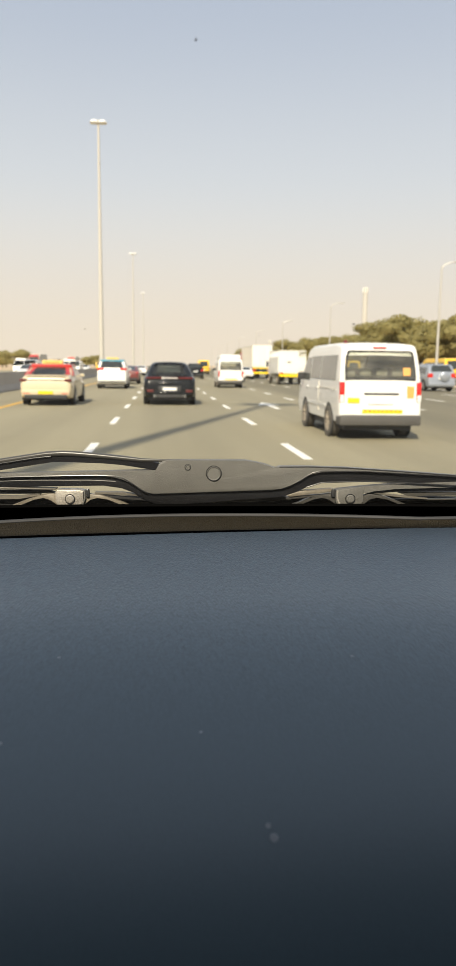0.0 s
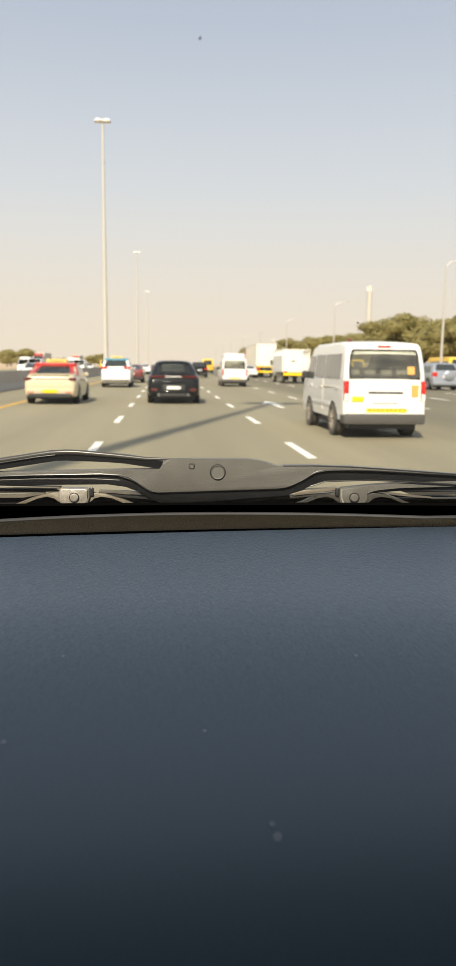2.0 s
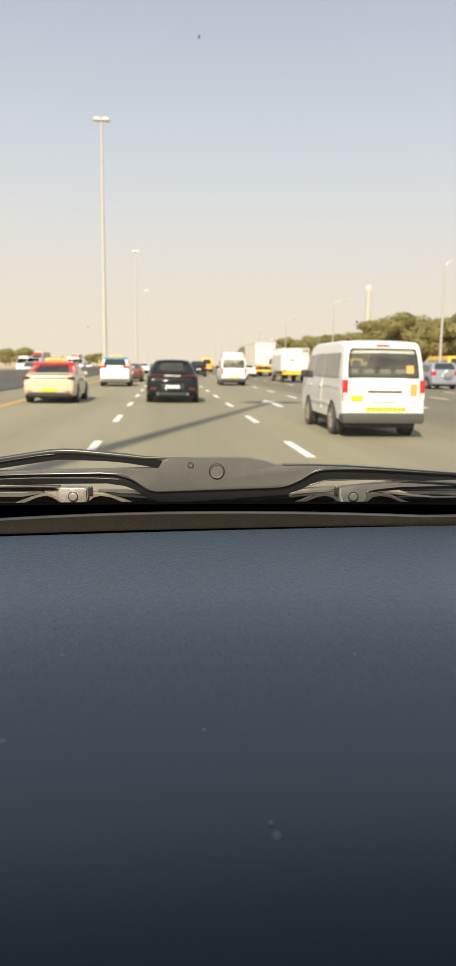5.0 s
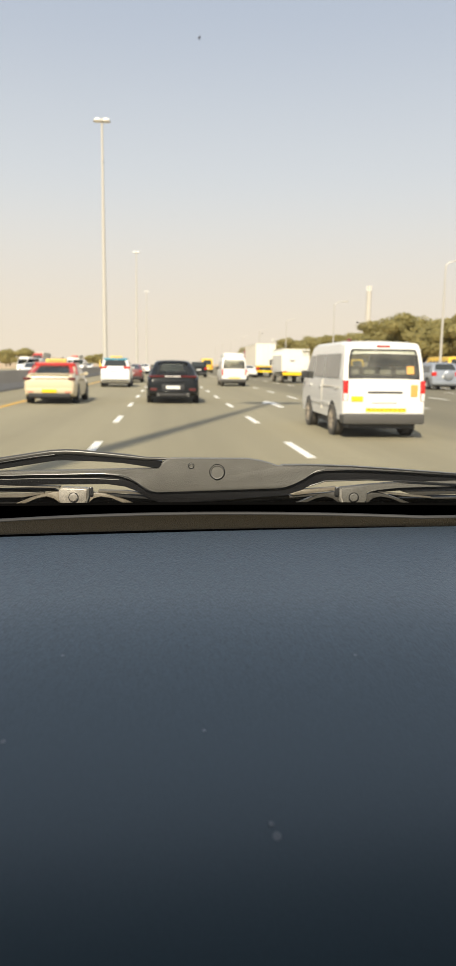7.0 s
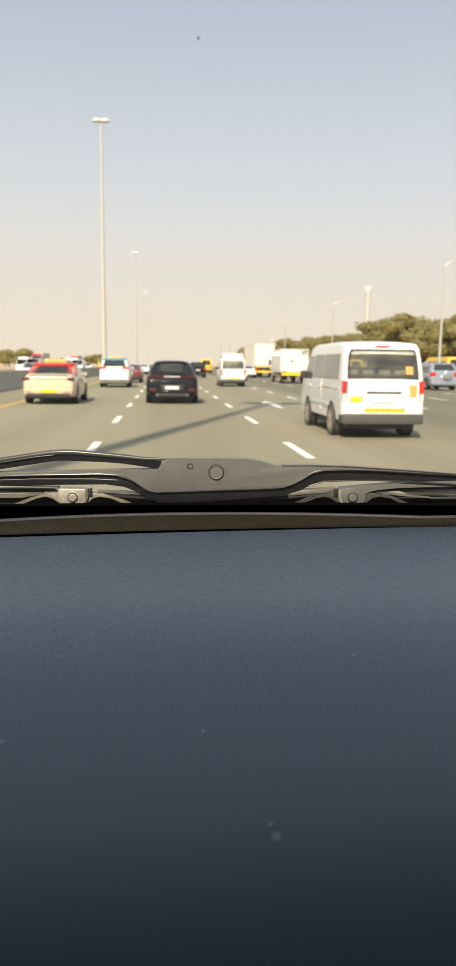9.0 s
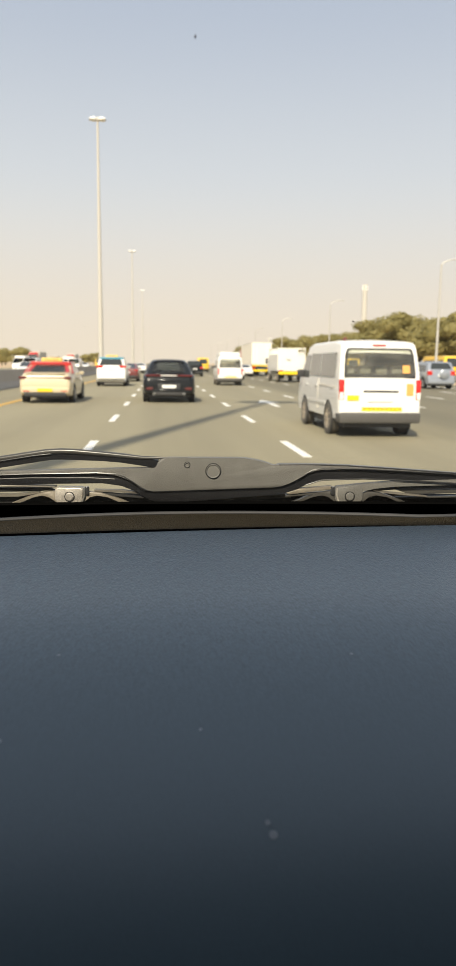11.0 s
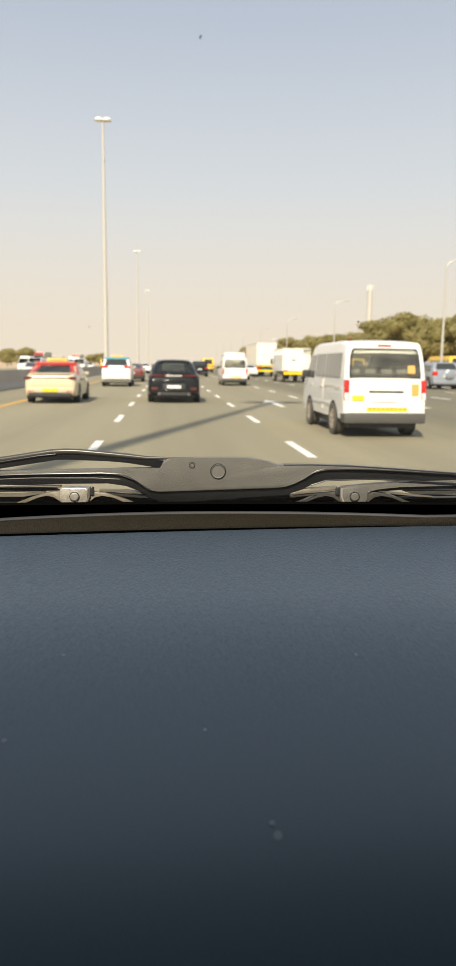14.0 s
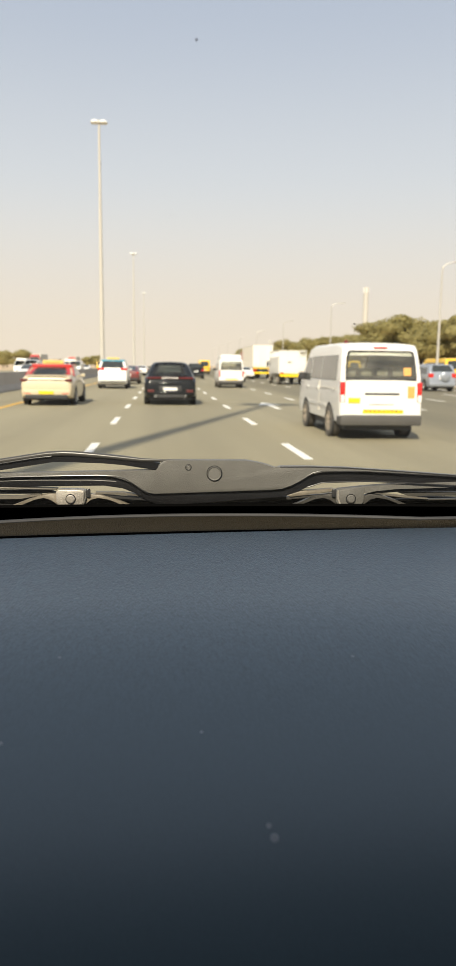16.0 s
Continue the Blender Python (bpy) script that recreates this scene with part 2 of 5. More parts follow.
def add_tube(bm, points, radii, steps=8):
    """A tapered round bar along a line of points."""
    rings = []
    pts = [Vector(p) for p in points]
    for i, p in enumerate(pts):
        d = (pts[min(i + 1, len(pts) - 1)] - pts[max(i - 1, 0)]).normalized()
        s = d.orthogonal().normalized() if abs(d.z) > 0.9 else d.cross(Vector((0, 0, 1))).normalized()
        u = d.cross(s)
        r = radii[i] if isinstance(radii, (list, tuple)) else radii
        rings.append([bm.verts.new(p + s * r * math.cos(2 * math.pi * k / steps) + u * r * math.sin(2 * math.pi * k / steps)) for k in range(steps)])
    for a, b in zip(rings, rings[1:]):
        for k in range(steps):
            bm.faces.new((a[k], a[(k + 1) % steps], b[(k + 1) % steps], b[k]))
    bm.faces.new(rings[0][::-1])
    bm.faces.new(rings[-1])
    return bm


def tube(points, radii, steps=8):
    return add_tube(bmesh.new(), points, radii, steps)


def plate(outline, y0, y1, bevel=0.0):
    """An outline in x and z, made a solid from y0 to y1, with rounded rims."""
    bm = bmesh.new()
    front = [bm.verts.new((x, y0, z)) for x, z in outline]
    back = [bm.verts.new((x, y1, z)) for x, z in outline]
    bm.faces.new(front)
    bm.faces.new(back[::-1])
    n = len(outline)
    for i in range(n):
        bm.faces.new((front[i], front[(i + 1) % n], back[(i + 1) % n], back[i]))
    if bevel:
        rim = [e for e in bm.edges if (e.verts[0].co.y < y0 + 1e-6) == (e.verts[1].co.y < y0 + 1e-6) and abs(e.verts[0].co.y - y0) < 1e-6]
        bmesh.ops.bevel(bm, geom=rim, offset=bevel, segments=2, profile=0.5, affect="EDGES")
    return bm


def sweep(section, y0, y1):
    """A closed section in x and z drawn out along y."""
    bm = bmesh.new()
    a = [bm.verts.new((x, y0, z)) for x, z in section]
    b = [bm.verts.new((x, y1, z)) for x, z in section]
    n = len(section)
    for i in range(n):
        bm.faces.new((a[i], a[(i + 1) % n], b[(i + 1) % n], b[i]))
    bm.faces.new(a[::-1])
    bm.faces.new(b)
    return bm


# ---- road, ground, markings ----
LANES = [-1.25, 2.33, 5.85, 9.35, 12.85, 16.35]
ROAD_FAR = 1400.0
bm = bmesh.new()
cells = [-3000, -1200, -400, -150, -60, -40, 26, 34, 60, 150, 400, 1200, 3000]
rows_y = [-400, -60, 0, 60, 120, 200, 320, 500, 900, 1800, 4500]
grid_v = [[bm.verts.new((x, y, -0.06)) for x in cells] for y in rows_y]
for i in range(len(rows_y) - 1):
    for j in range(len(cells) - 1):
        bm.faces.new((grid_v[i][j], grid_v[i][j + 1], grid_v[i + 1][j + 1], grid_v[i + 1][j]))
tagged(link_mesh("ground", bm, M_SAND), "flat pale sandy desert ground reaching the horizon", "ground", kind="structure")
road = tagged(link_mesh("road", sweep([(-8.2, -0.3), (24.2, -0.3), (24.2, -0.02), (23.6, 0), (-8.2, 0)], -60, ROAD_FAR), M_ASPHALT),
              "wide grey-beige asphalt carriageway with six marked lanes", "road", kind="structure")
tagged(link_mesh("far_road", sweep([(-36, -0.3), (-10.2, -0.3), (-10.2, 0), (-36, 0)], -60, ROAD_FAR), M_ASPHALT),
       "asphalt carriageway of the oncoming traffic past the barrier", "road", kind="structure")
tagged(link_mesh("service_road", sweep([(27.5, -0.3), (34, -0.3), (34, 0), (27.5, 0)], -60, ROAD_FAR), M_ASPHALT),
       "narrow asphalt service road behind the guard rail", "road", kind="structure")
tagged(link_mesh("median", box(-10.2, -8.2, -60, ROAD_FAR, -0.3, 0.06), M_CONCRETE), "paved concrete strip between the carriageways", "median", kind="structure")
tagged(link_mesh("edge_line", box(-5.50, -5.28, -60, 900, -0.01, 0.006), M_YELLOW_LINE), "solid yellow edge line on the asphalt", "road marking", kind="structure")
tagged(link_mesh("shoulder_line", box(19.85, 20.05, -60, 900, -0.01, 0.006), M_PAINT), "solid white edge line on the asphalt", "road marking", kind="structure")

# grassy and sandy bank beyond the service road
bm = bmesh.new()
bank = []
for i in range(90):
    y = -20 + i * 7.0
    row = []
    for j, (x, z) in enumerate(((34.3, -0.02), (36, 0.5), (38.5, 1.3), (42, 1.9), (48, 2.1), (60, 2.0), (75, 0.0))):
        k = 0.7 * noise.noise(Vector((x * 0.13, y * 0.05, 2.0))) + 0.35 * noise.noise(Vector((x * 0.5, y * 0.22, 7.0)))
        row.append(bm.verts.new((x, y, z * (1 + 0.5 * k) + (0.3 * k if 0 < j < 6 else -0.1))))
    bank.append(row)
for a, b in zip(bank, bank[1:]):
    for j in range(6):
        bm.faces.new((a[j], a[j + 1], b[j + 1], b[j]))
tagged(link_mesh("bank", bm, M_SAND, True), "low uneven sandy bank below the trees", "bank", kind="structure")


# ---- vehicles ----
def body_skin(stations, half, belt, tumble, crown=0.03, corner=0.11, openings=(), inset=0.0, wide=False):
    """The shell of a car: cross-sections (y, low, top, width) from tail to nose, joined; open where the rear window and windscreen sit."""
    bm = bmesh.new()
    rings = []
    for y, low, top, k in stations:
        w = half * k
        zb = min(belt, low + (top - low) * 0.72)
        r = min(corner, (top - zb) * 0.7)
        wr = w - tumble * (top - zb)
        side = [(w * 0.86, low), (w * 0.965, low + 0.05 * (zb - low)), (w, low + 0.45 * (zb - low)), (w * 0.995, low + 0.75 * (zb - low)), (w * 0.985, zb)]
        for s in (0.33, 0.66, 1.0):
            side.append((w * 0.985 + (wr - w * 0.985) * s, zb + (top - r - zb) * s))
        for a in (30, 60, 90):
            side.append((wr - r + r * math.cos(radians(a)), top - r + r * math.sin(radians(a)) - (crown if a == 90 else crown * a / 90) * 0.6))
        for q in (0.75, 0.4):
            side.append(((wr - r) * q, top - crown * 0.6 * q * q))
        ring = [bm.verts.new((x, y, z)) for x, z in side] + [bm.verts.new((0, y, top))]
        ring += [bm.verts.new((-x, y, z)) for x, z in reversed(side)]
        rings.append(ring)
    n = len(rings[0])
    for a, b, st0, st1 in zip(rings, rings[1:], stations, stations[1:]):
        cut = any(st0[0] > y0 - 1e-4 and st1[0] < y1 + 1e-4 for y0, y1 in openings)
        for i in range(n):
            if not (cut and (10 <= i <= 15 if wide else 11 <= i <= 14)):
                bm.faces.new((a[i], a[(i + 1) % n], b[(i + 1) % n], b[i]))
    bm.faces.new(rings[0])
    bm.faces.new(rings[-1][::-1])
    if inset:
        bmesh.ops.recalc_face_normals(bm, faces=bm.faces)
        bm.normal_update()
        for v, d in [(v, v.normal.copy()) for v in bm.verts]:
            v.co -= d * inset
    return bm


def add_seats(root, rows, half, floor, top, mat):
    """Seat backs with head restraints across the cabin, row by row: (y, number of seats)."""
    for y, count in rows:
        step = 2 * half / count
        for i in range(count):
            x = -half + (i + 0.5) * step
            bm = box(x - step * 0.44, x + step * 0.44, y, y + 0.14, floor, top, 0.05)
            add_box(bm, x - 0.12, x + 0.12, y + 0.02, y + 0.12, top + 0.03, top + 0.20, 0.04)
            part("seat", bm, mat, root, "upholstered seat back with head restraint", True)


def rounded(x0, x1, z0, z1, r, taper=0.0):
    """Outline of a rounded panel, narrower by taper on each side at its top."""
    out = []
    for cx, cz, a0 in ((x1 - r, z0 + r, -90), (x1 - r - taper, z1 - r, 0), (x0 + r + taper, z1 - r, 90), (x0 + r, z0 + r, 180)):
        for a in (0, 30, 60, 90):
            out.append((cx + r * math.cos(radians(a0 + a)), cz + r * math.sin(radians(a0 + a))))
    return out


def tilted(outline, base, top, proud, deep):
    """A panel laid on the slope that rises from base (y, z) to top (y, z); outline in x and z."""
    (y0, z0), (y1, z1) = base, top
    k = (y1 - y0) / (z1 - z0)
    proud *= math.sqrt(1 + k * k)
    bm = plate(outline, -proud, deep, 0.004)
    for v in bm.verts:
        v.co.y += y0 + (v.co.z - z0) * k
    return bm


def tilted_ring(outer, inner, base, top, proud, deep):
    """A flat frame between two outlines of as many points, laid on the slope from base (y, z) to top (y, z)."""
    (y0, z0), (y1, z1) = base, top
    k = (y1 - y0) / (z1 - z0)
    bm = bmesh.new()
    loops = [[bm.verts.new((x, y0 + (z - z0) * k + d, z)) for x, z in line] for line, d in ((outer, -proud), (inner, -proud), (inner, deep), (outer, deep))]
    n = len(outer)
    for a, b in zip(loops, loops[1:] + loops[:1]):
        for i in range(n):
            bm.faces.new((a[i], a[(i + 1) % n], b[(i + 1) % n], b[i]))
    return bm


def side_panel(outline, belt, half, tumble, sign, proud=0.006, deep=0.03):
    """A panel on a car's flank; outline in y and z."""
    bm = plate(outline, -proud, deep)
    for v in bm.verts:
        y, d, z = v.co.x, v.co.y, v.co.z
        v.co = Vector((sign * (half * 0.985 - tumble * max(0.0, z - belt) - d), y, z))
    return bm


def make_wheel(parent, x, y, r, width, rim_mat, donor=None):
    side = 1 if x > 0 else -1
    m = pose(x, y, r, 0, 90 * side, 0)
    if donor:
        w = same_part("wheel", donor, parent, m)
        same_part("rim", donor.children[0], w, Matrix())
        return w
    h = width / 2
    tyre = lathe([(r * 0.62, -h), (r * 0.93, -h), (r, -h * 0.7), (r, h * 0.7), (r * 0.93, h), (r * 0.66, h), (r * 0.62, h * 0.8)], steps=24)
    w = part("wheel", tyre, M_DUSTTYRE if rim_mat is M_DUSTRIM else M_TYRE, parent, "black rubber tyre", True)
    w.matrix_basis = m
    bm = lathe([(r * 0.64, h * 0.55), (r * 0.64, h * 0.95), (r * 0.58, h * 0.95), (r * 0.55, h * 0.6), (r * 0.2, h * 0.75), (r * 0.13, h * 0.95), (r * 0.02, h * 0.98)], steps=24)
    for i in range(7):
        a = 2 * math.pi * i / 7
        add_tube(bm, [(r * 0.14 * math.cos(a), r * 0.14 * math.sin(a), h * 0.85), (r * 0.58 * math.cos(a), r * 0.58 * math.sin(a), h * 0.85)], r * 0.05, 6)
    part("rim", bm, rim_mat, w, "round metal rim", True)
    return w


def car(name, label, category, paint, stations, width, belt, tumble, rear, windows, wheels, wheel_r, tail, plate_z, rear_half,
        lower=None, roof_paint=None, roof_range=None, sign=False, tail_mat=None, plate_mat=None, rim=None, bumper=None, glass_taper=0.10, group="traffic", glass=None, front=None, corner=0.11, win=None, seats=(), wide=False):
    half = width / 2
    root = thing(name, label, category, group)
    holes = [(rear[0][0], rear[1][0]), (front[1][0], front[0][0])] if seats else ()
    part("body", body_skin(stations, half, belt, tumble, corner=corner, openings=holes, wide=wide), paint, root, smooth=True)
    if seats:
        part("cabin_lining", body_skin(stations, half, belt, tumble, corner=corner, openings=holes, inset=0.035, wide=wide), M_LINING, root, "dark cabin lining", True)
        add_seats(root, seats[0], half * 0.8, 0.45, seats[1], M_VANSEAT if wide else M_SEAT)
        glass = glass or M_TINTPANE
    (ry0, rz0), (ry1, rz1) = rear
    h = rz1 - rz0
    wz0, wz1 = win or (rz0 + 0.01 * h, rz1 - 0.01 * h)
    pane_ob = part("rear_window", tilted(rounded(-rear_half, rear_half, wz0, wz1, 0.06, glass_taper), rear[0], rear[1], 0.012, 0.004 if seats else 0.05), glass or M_GLASS, root, "tinted rear window")
    pane_ob.visible_shadow = not seats
    for y0, y1, z0, z1, slope0, slope1 in windows:
        for s in (-1, 1):
            part("side_window", side_panel([(y0, z0), (y1, z0), (y1 - slope1, z1), (y0 + slope0, z1)], belt, half, tumble, s), M_VANGLASS if glass is M_VANPANE else M_GLASS, root, "tinted side window")
    donor = None
    for y in wheels:
        for s in (-1, 1):
            x = s * (half - 0.10)
            # flat dark disc in place of the shaded wheel well
            part("wheel_arch", lathe([(wheel_r + 0.045, -0.02), (wheel_r + 0.045, 0.02)], pose(s * (half * 0.99 - 0.01), y, wheel_r + 0.02, 0, 90, 0), 28), M_PLASTIC, root, "dark disc for the shade in the wheel well")
            w = make_wheel(root, x, y, wheel_r, 0.23, rim or M_RIM, donor)
            donor = donor or w
    # tail lamps: (x inner, x outer, z low, z high, y)
    for s in (-1, 1):
        x0, x1, z0, z1, y0, y1 = tail
        part("tail_lamp", box(min(s * x0, s * x1), max(s * x0, s * x1), y0, y1, z0, z1, 0.02), tail_mat or M_TAIL, root, "red tail lamp", True)
    part("number_plate", box(-0.26, 0.26, plate_z[1] - 0.03, plate_z[1] + 0.05, plate_z[0] - 0.06, plate_z[0] + 0.06, 0.008), plate_mat or M_PLATE, root, "blank pale number plate")
    if bumper:
        z0, z1, mat, k = bumper
        part("bumper", box(-half * k, half * k, -0.05, 0.35, z0, z1, 0.05), mat, root, "rear bumper", True)
    part("underbody", box(-half * 0.82, half * 0.82, 0.15, stations[-1][0] - 0.25, 0.2, 0.5), M_PLASTIC, root)
    for s in (-1, 1):
        my = max(w[1] for w in windows) - 0.25
        part("door_mirror", box(min(s * half * 0.97, s * (half + 0.14)), max(s * half * 0.97, s * (half + 0.14)), my, my + 0.10, belt + 0.04, belt + (0.22 if wide else 0.16), 0.03), M_PLASTIC if wide else paint, root, "black door mirror" if wide else "", smooth=True)
        part("head_lamp", box(min(s * half * 0.5, s * half * 0.86), max(s * half * 0.5, s * half * 0.86), stations[-1][0] - 0.25, stations[-1][0] - 0.02, 0.62, 0.78, 0.03), M_CLEAR, root, "clear head lamp", True)
    nose = stations[-1][0]
    (fy0, fz0), (fy1, fz1) = front
    k = math.hypot(1, (fy1 - fy0) / (fz1 - fz0))
    h = fz1 - fz0
    part("windscreen", tilted(rounded(-rear_half - 0.02, rear_half + 0.02, fz0 + 0.01 * h, fz1 - 0.01 * h, 0.06, glass_taper), front[0], front[1], 0.02, 0.016 * k), M_SCREENPANE if seats else M_GLASS, root, "raked windscreen")
    part("grille", box(-half * 0.5, half * 0.5, nose - 0.15, nose + 0.012, 0.50, 0.66, 0.02), M_PLASTIC, root, "dark grille", True)
    part("front_plate", box(-0.26, 0.26, nose, nose + 0.03, 0.40, 0.50, 0.006), plate_mat or M_PLATE, root, "blank pale number plate")
    for y0, y1, *rest in windows:
        for s in (-1, 1):
            if y1 - y0 > 0.6:
                part("door_handle", side_panel(rounded(y0 + 0.12, y0 + 0.34, belt - 0.13, belt - 0.09, 0.015), belt, half, tumble, s, 0.025, 0.0), paint, root)
    if roof_paint:
        y0, y1, z = roof_range
        w = half - tumble * (z - belt) - 0.03
        part("roof_panel", box(-w, w, y0, y1, z - 0.13, z + 0.015, 0.05), roof_paint, root, "painted roof panel", True)
    if sign:
        y, z = sign
        s_ob = part("taxi_sign", box(-0.38, 0.38, y, y + 0.22, z, z + 0.14, 0.03), M_SIGN, root, "pale yellow roof sign", True)
        part("sign_bar", box(-0.26, 0.26, y - 0.008, y + 0.02, z + 0.04, z + 0.10), M_ORANGE, s_ob)
    return root



def place(ob, x, y, turn=0.0):
    ob.matrix_basis = pose(x, y, 0, 0, 0, turn)
    return ob


def copied(ob, x, y, turn=0.0, label=""):
    o = copy_thing(ob, pose(x, y, 0, 0, 0, turn))
    if label:
        tagged(o, label)
    return o


# black sports SUV ahead in the same lane
SUV_ST = [(0.0, 0.40, 0.58, 0.80), (0.02, 0.36, 0.72, 0.87), (0.05, 0.33, 0.86, 0.92), (0.10, 0.31, 0.98, 0.955), (0.16, 0.30, 1.06, 0.97), (0.26, 0.28, 1.12, 0.985), (0.45, 0.27, 1.25, 1.0), (0.66, 0.26, 1.38, 1.0),
          (0.88, 0.26, 1.51, 1.0), (1.02, 0.26, 1.565, 1.0), (1.4, 0.26, 1.605, 1.0), (2.2, 0.26, 1.62, 1.0), (2.8, 0.26, 1.56, 1.0), (3.5, 0.26, 1.18, 1.0), (3.75, 0.26, 1.09, 1.0), (4.5, 0.28, 0.98, 0.97), (4.8, 0.32, 0.85, 0.88), (4.9, 0.4, 0.7, 0.75)]
suv = car("suv", "glossy black sports SUV driving ahead in the lane", "car", M_BLACK, SUV_ST, 1.94, 1.00, 0.40, ((0.26, 1.12), (0.88, 1.51)),
          [(0.95, 1.9, 1.06, 1.42, 0.25, 0.0), (1.97, 3.2, 1.06, 1.45, 0.0, 0.5)], (0.95, 3.85), 0.37, (0.40, 0.88, 0.975, 1.045, 0.07, 0.30), (0.605, -0.005), 0.64,
          front=((3.5, 1.18), (2.8, 1.56)), tail_mat=M_DARKTAIL, bumper=(0.36, 0.52, M_BLACK, 0.90), glass_taper=0.15, corner=0.20, glass=M_DARKPANE, seats=(((1.25, 3), (2.35, 2)), 1.00))
part("light_strip", box(-0.42, 0.42, 0.085, 0.20, 0.985, 1.035, 0.006), M_DARKTAIL, suv, "full-width smoked red light strip")
# letter bars painted white in place of sun shining on chrome
for i in range(9):
    part("badge_bar", box(-0.30 + i * 0.067, -0.256 + i * 0.067, 0.066, 0.10, 0.985, 1.035), M_WHITE, suv, "white letter-like bar in place of sunlit chrome")
for s in (-1, 1):
    part("reflector", box(min(s * 0.60, s * 0.84), max(s * 0.60, s * 0.84), -0.058, 0.05, 0.49, 0.58, 0.012), M_MIDTAIL, suv, "red lamp low in the bumper")
    part("exhaust", lathe([(0.05, 0), (0.05, 0.15), (0.035, 0.15), (0.035, 0.05)], pose(s * 0.55, 0.06, 0.34, 90, 0, 0), 14), M_RIM, suv, "round steel exhaust tip", True)
part("plate_recess", box(-0.42, 0.42, -0.002, 0.06, 0.50, 0.72, 0.02), M_PLASTIC, suv, "dark recess round the number plate", True)
part("diffuser", box(-0.62, 0.62, -0.055, 0.12, 0.28, 0.40, 0.02), M_PLASTIC, suv, "dark lower valance", True)
# creases added as proud tubes, bent so that the sun glints on them
for z, y0, r in ((1.075, 0.115, 0.022), (0.83, 0.020, 0.030), (0.475, -0.060, 0.026)):
    part("tail_crease", tube([(x * 0.08, y0 + 0.28 * (x * 0.08) ** 2, z) for x in range(-9, 10)], r, 16), M_POLISH, suv, "polished black crease across the tail", True)
part("spoiler", tilted([(-0.57, 1.50), (0.57, 1.50), (0.545, 1.535), (0.47, 1.568), (0.32, 1.588), (-0.32, 1.588), (-0.47, 1.568), (-0.545, 1.535)], (0.84, 1.50), (0.97, 1.585), 0.02, 0.2), M_BLACK, suv, "roof spoiler")
part("rear_wiper", tube([(0.0, 0.27, 1.16), (0.12, 0.34, 1.195), (0.30, 0.36, 1.205)], 0.012, 6), M_PLASTIC, suv, "thin black rear wiper")
part("roof_aerial", plate([(-0.02, 0), (0.02, 0), (0.008, 0.06), (-0.008, 0.06)], 1.15, 1.32), M_BLACK, suv, "small fin aerial").location.z = 1.565
place(suv, 0.28, 27.3)

# white people carrier taxi with a turquoise roof
MPV_ST = [(0.0, 0.42, 0.62, 0.88), (0.04, 0.34, 0.88, 0.95), (0.10, 0.30, 1.10, 0.97), (0.17, 0.28, 1.30, 0.985), (0.27, 0.28, 1.435, 0.99), (0.38, 0.28, 1.59, 0.99), (0.45, 0.28, 1.70, 0.995), (0.52, 0.28, 1.75, 1.0),
          (0.9, 0.28, 1.79, 1.0), (2.4, 0.28, 1.79, 1.0), (2.9, 0.28, 1.70, 1.0), (3.7, 0.28, 1.20, 1.0), (3.9, 0.28, 1.12, 1.0), (4.5, 0.30, 0.98, 0.95), (4.75, 0.4, 0.7, 0.8)]
taxi_mpv = car("taxi_van", "white people-carrier taxi with turquoise roof and roof sign", "taxi", M_WHITE, MPV_ST, 1.85, 1.10, 0.22, ((0.17, 1.30), (0.45, 1.70)),
               [(0.6, 1.5, 1.12, 1.58, 0.1, 0.0), (1.56, 2.5, 1.10, 1.60, 0.0, 0.0), (2.56, 3.6, 1.10, 1.58, 0.0, 0.6)], (0.9, 3.65), 0.33, (0.50, 0.92, 1.15, 1.29, 0.085, 0.38), (1.08, 0.065), 0.70,
               front=((3.7, 1.20), (2.9, 1.70)), roof_paint=M_BLUE, roof_range=(0.50, 2.6, 1.79), sign=(1.0, 1.80), bumper=(0.40, 0.48, M_GREYPL, 0.90))
part("tailgate_fold", box(-0.70, 0.70, 0.02, 0.12, 0.93, 0.955, 0.010), M_WHITE, taxi_mpv, "pressed fold across the tailgate", True)
part("roof_edge", tilted([(-0.72, 1.665), (0.72, 1.665), (0.66, 1.77), (-0.66, 1.77)], (0.43, 1.665), (0.55, 1.77), 0.012, 0.1), M_BLUE, taxi_mpv, "turquoise painted rear roof edge")
for s in (-1, 1):
    part("roof_pillar", side_panel([(0.28, 1.30), (0.58, 1.12), (0.70, 1.60), (0.55, 1.68)], 1.05, 0.915, 0.22, s), M_BLUE, taxi_mpv, "turquoise painted roof pillar")
place(taxi_mpv, -3.12, 46.2)

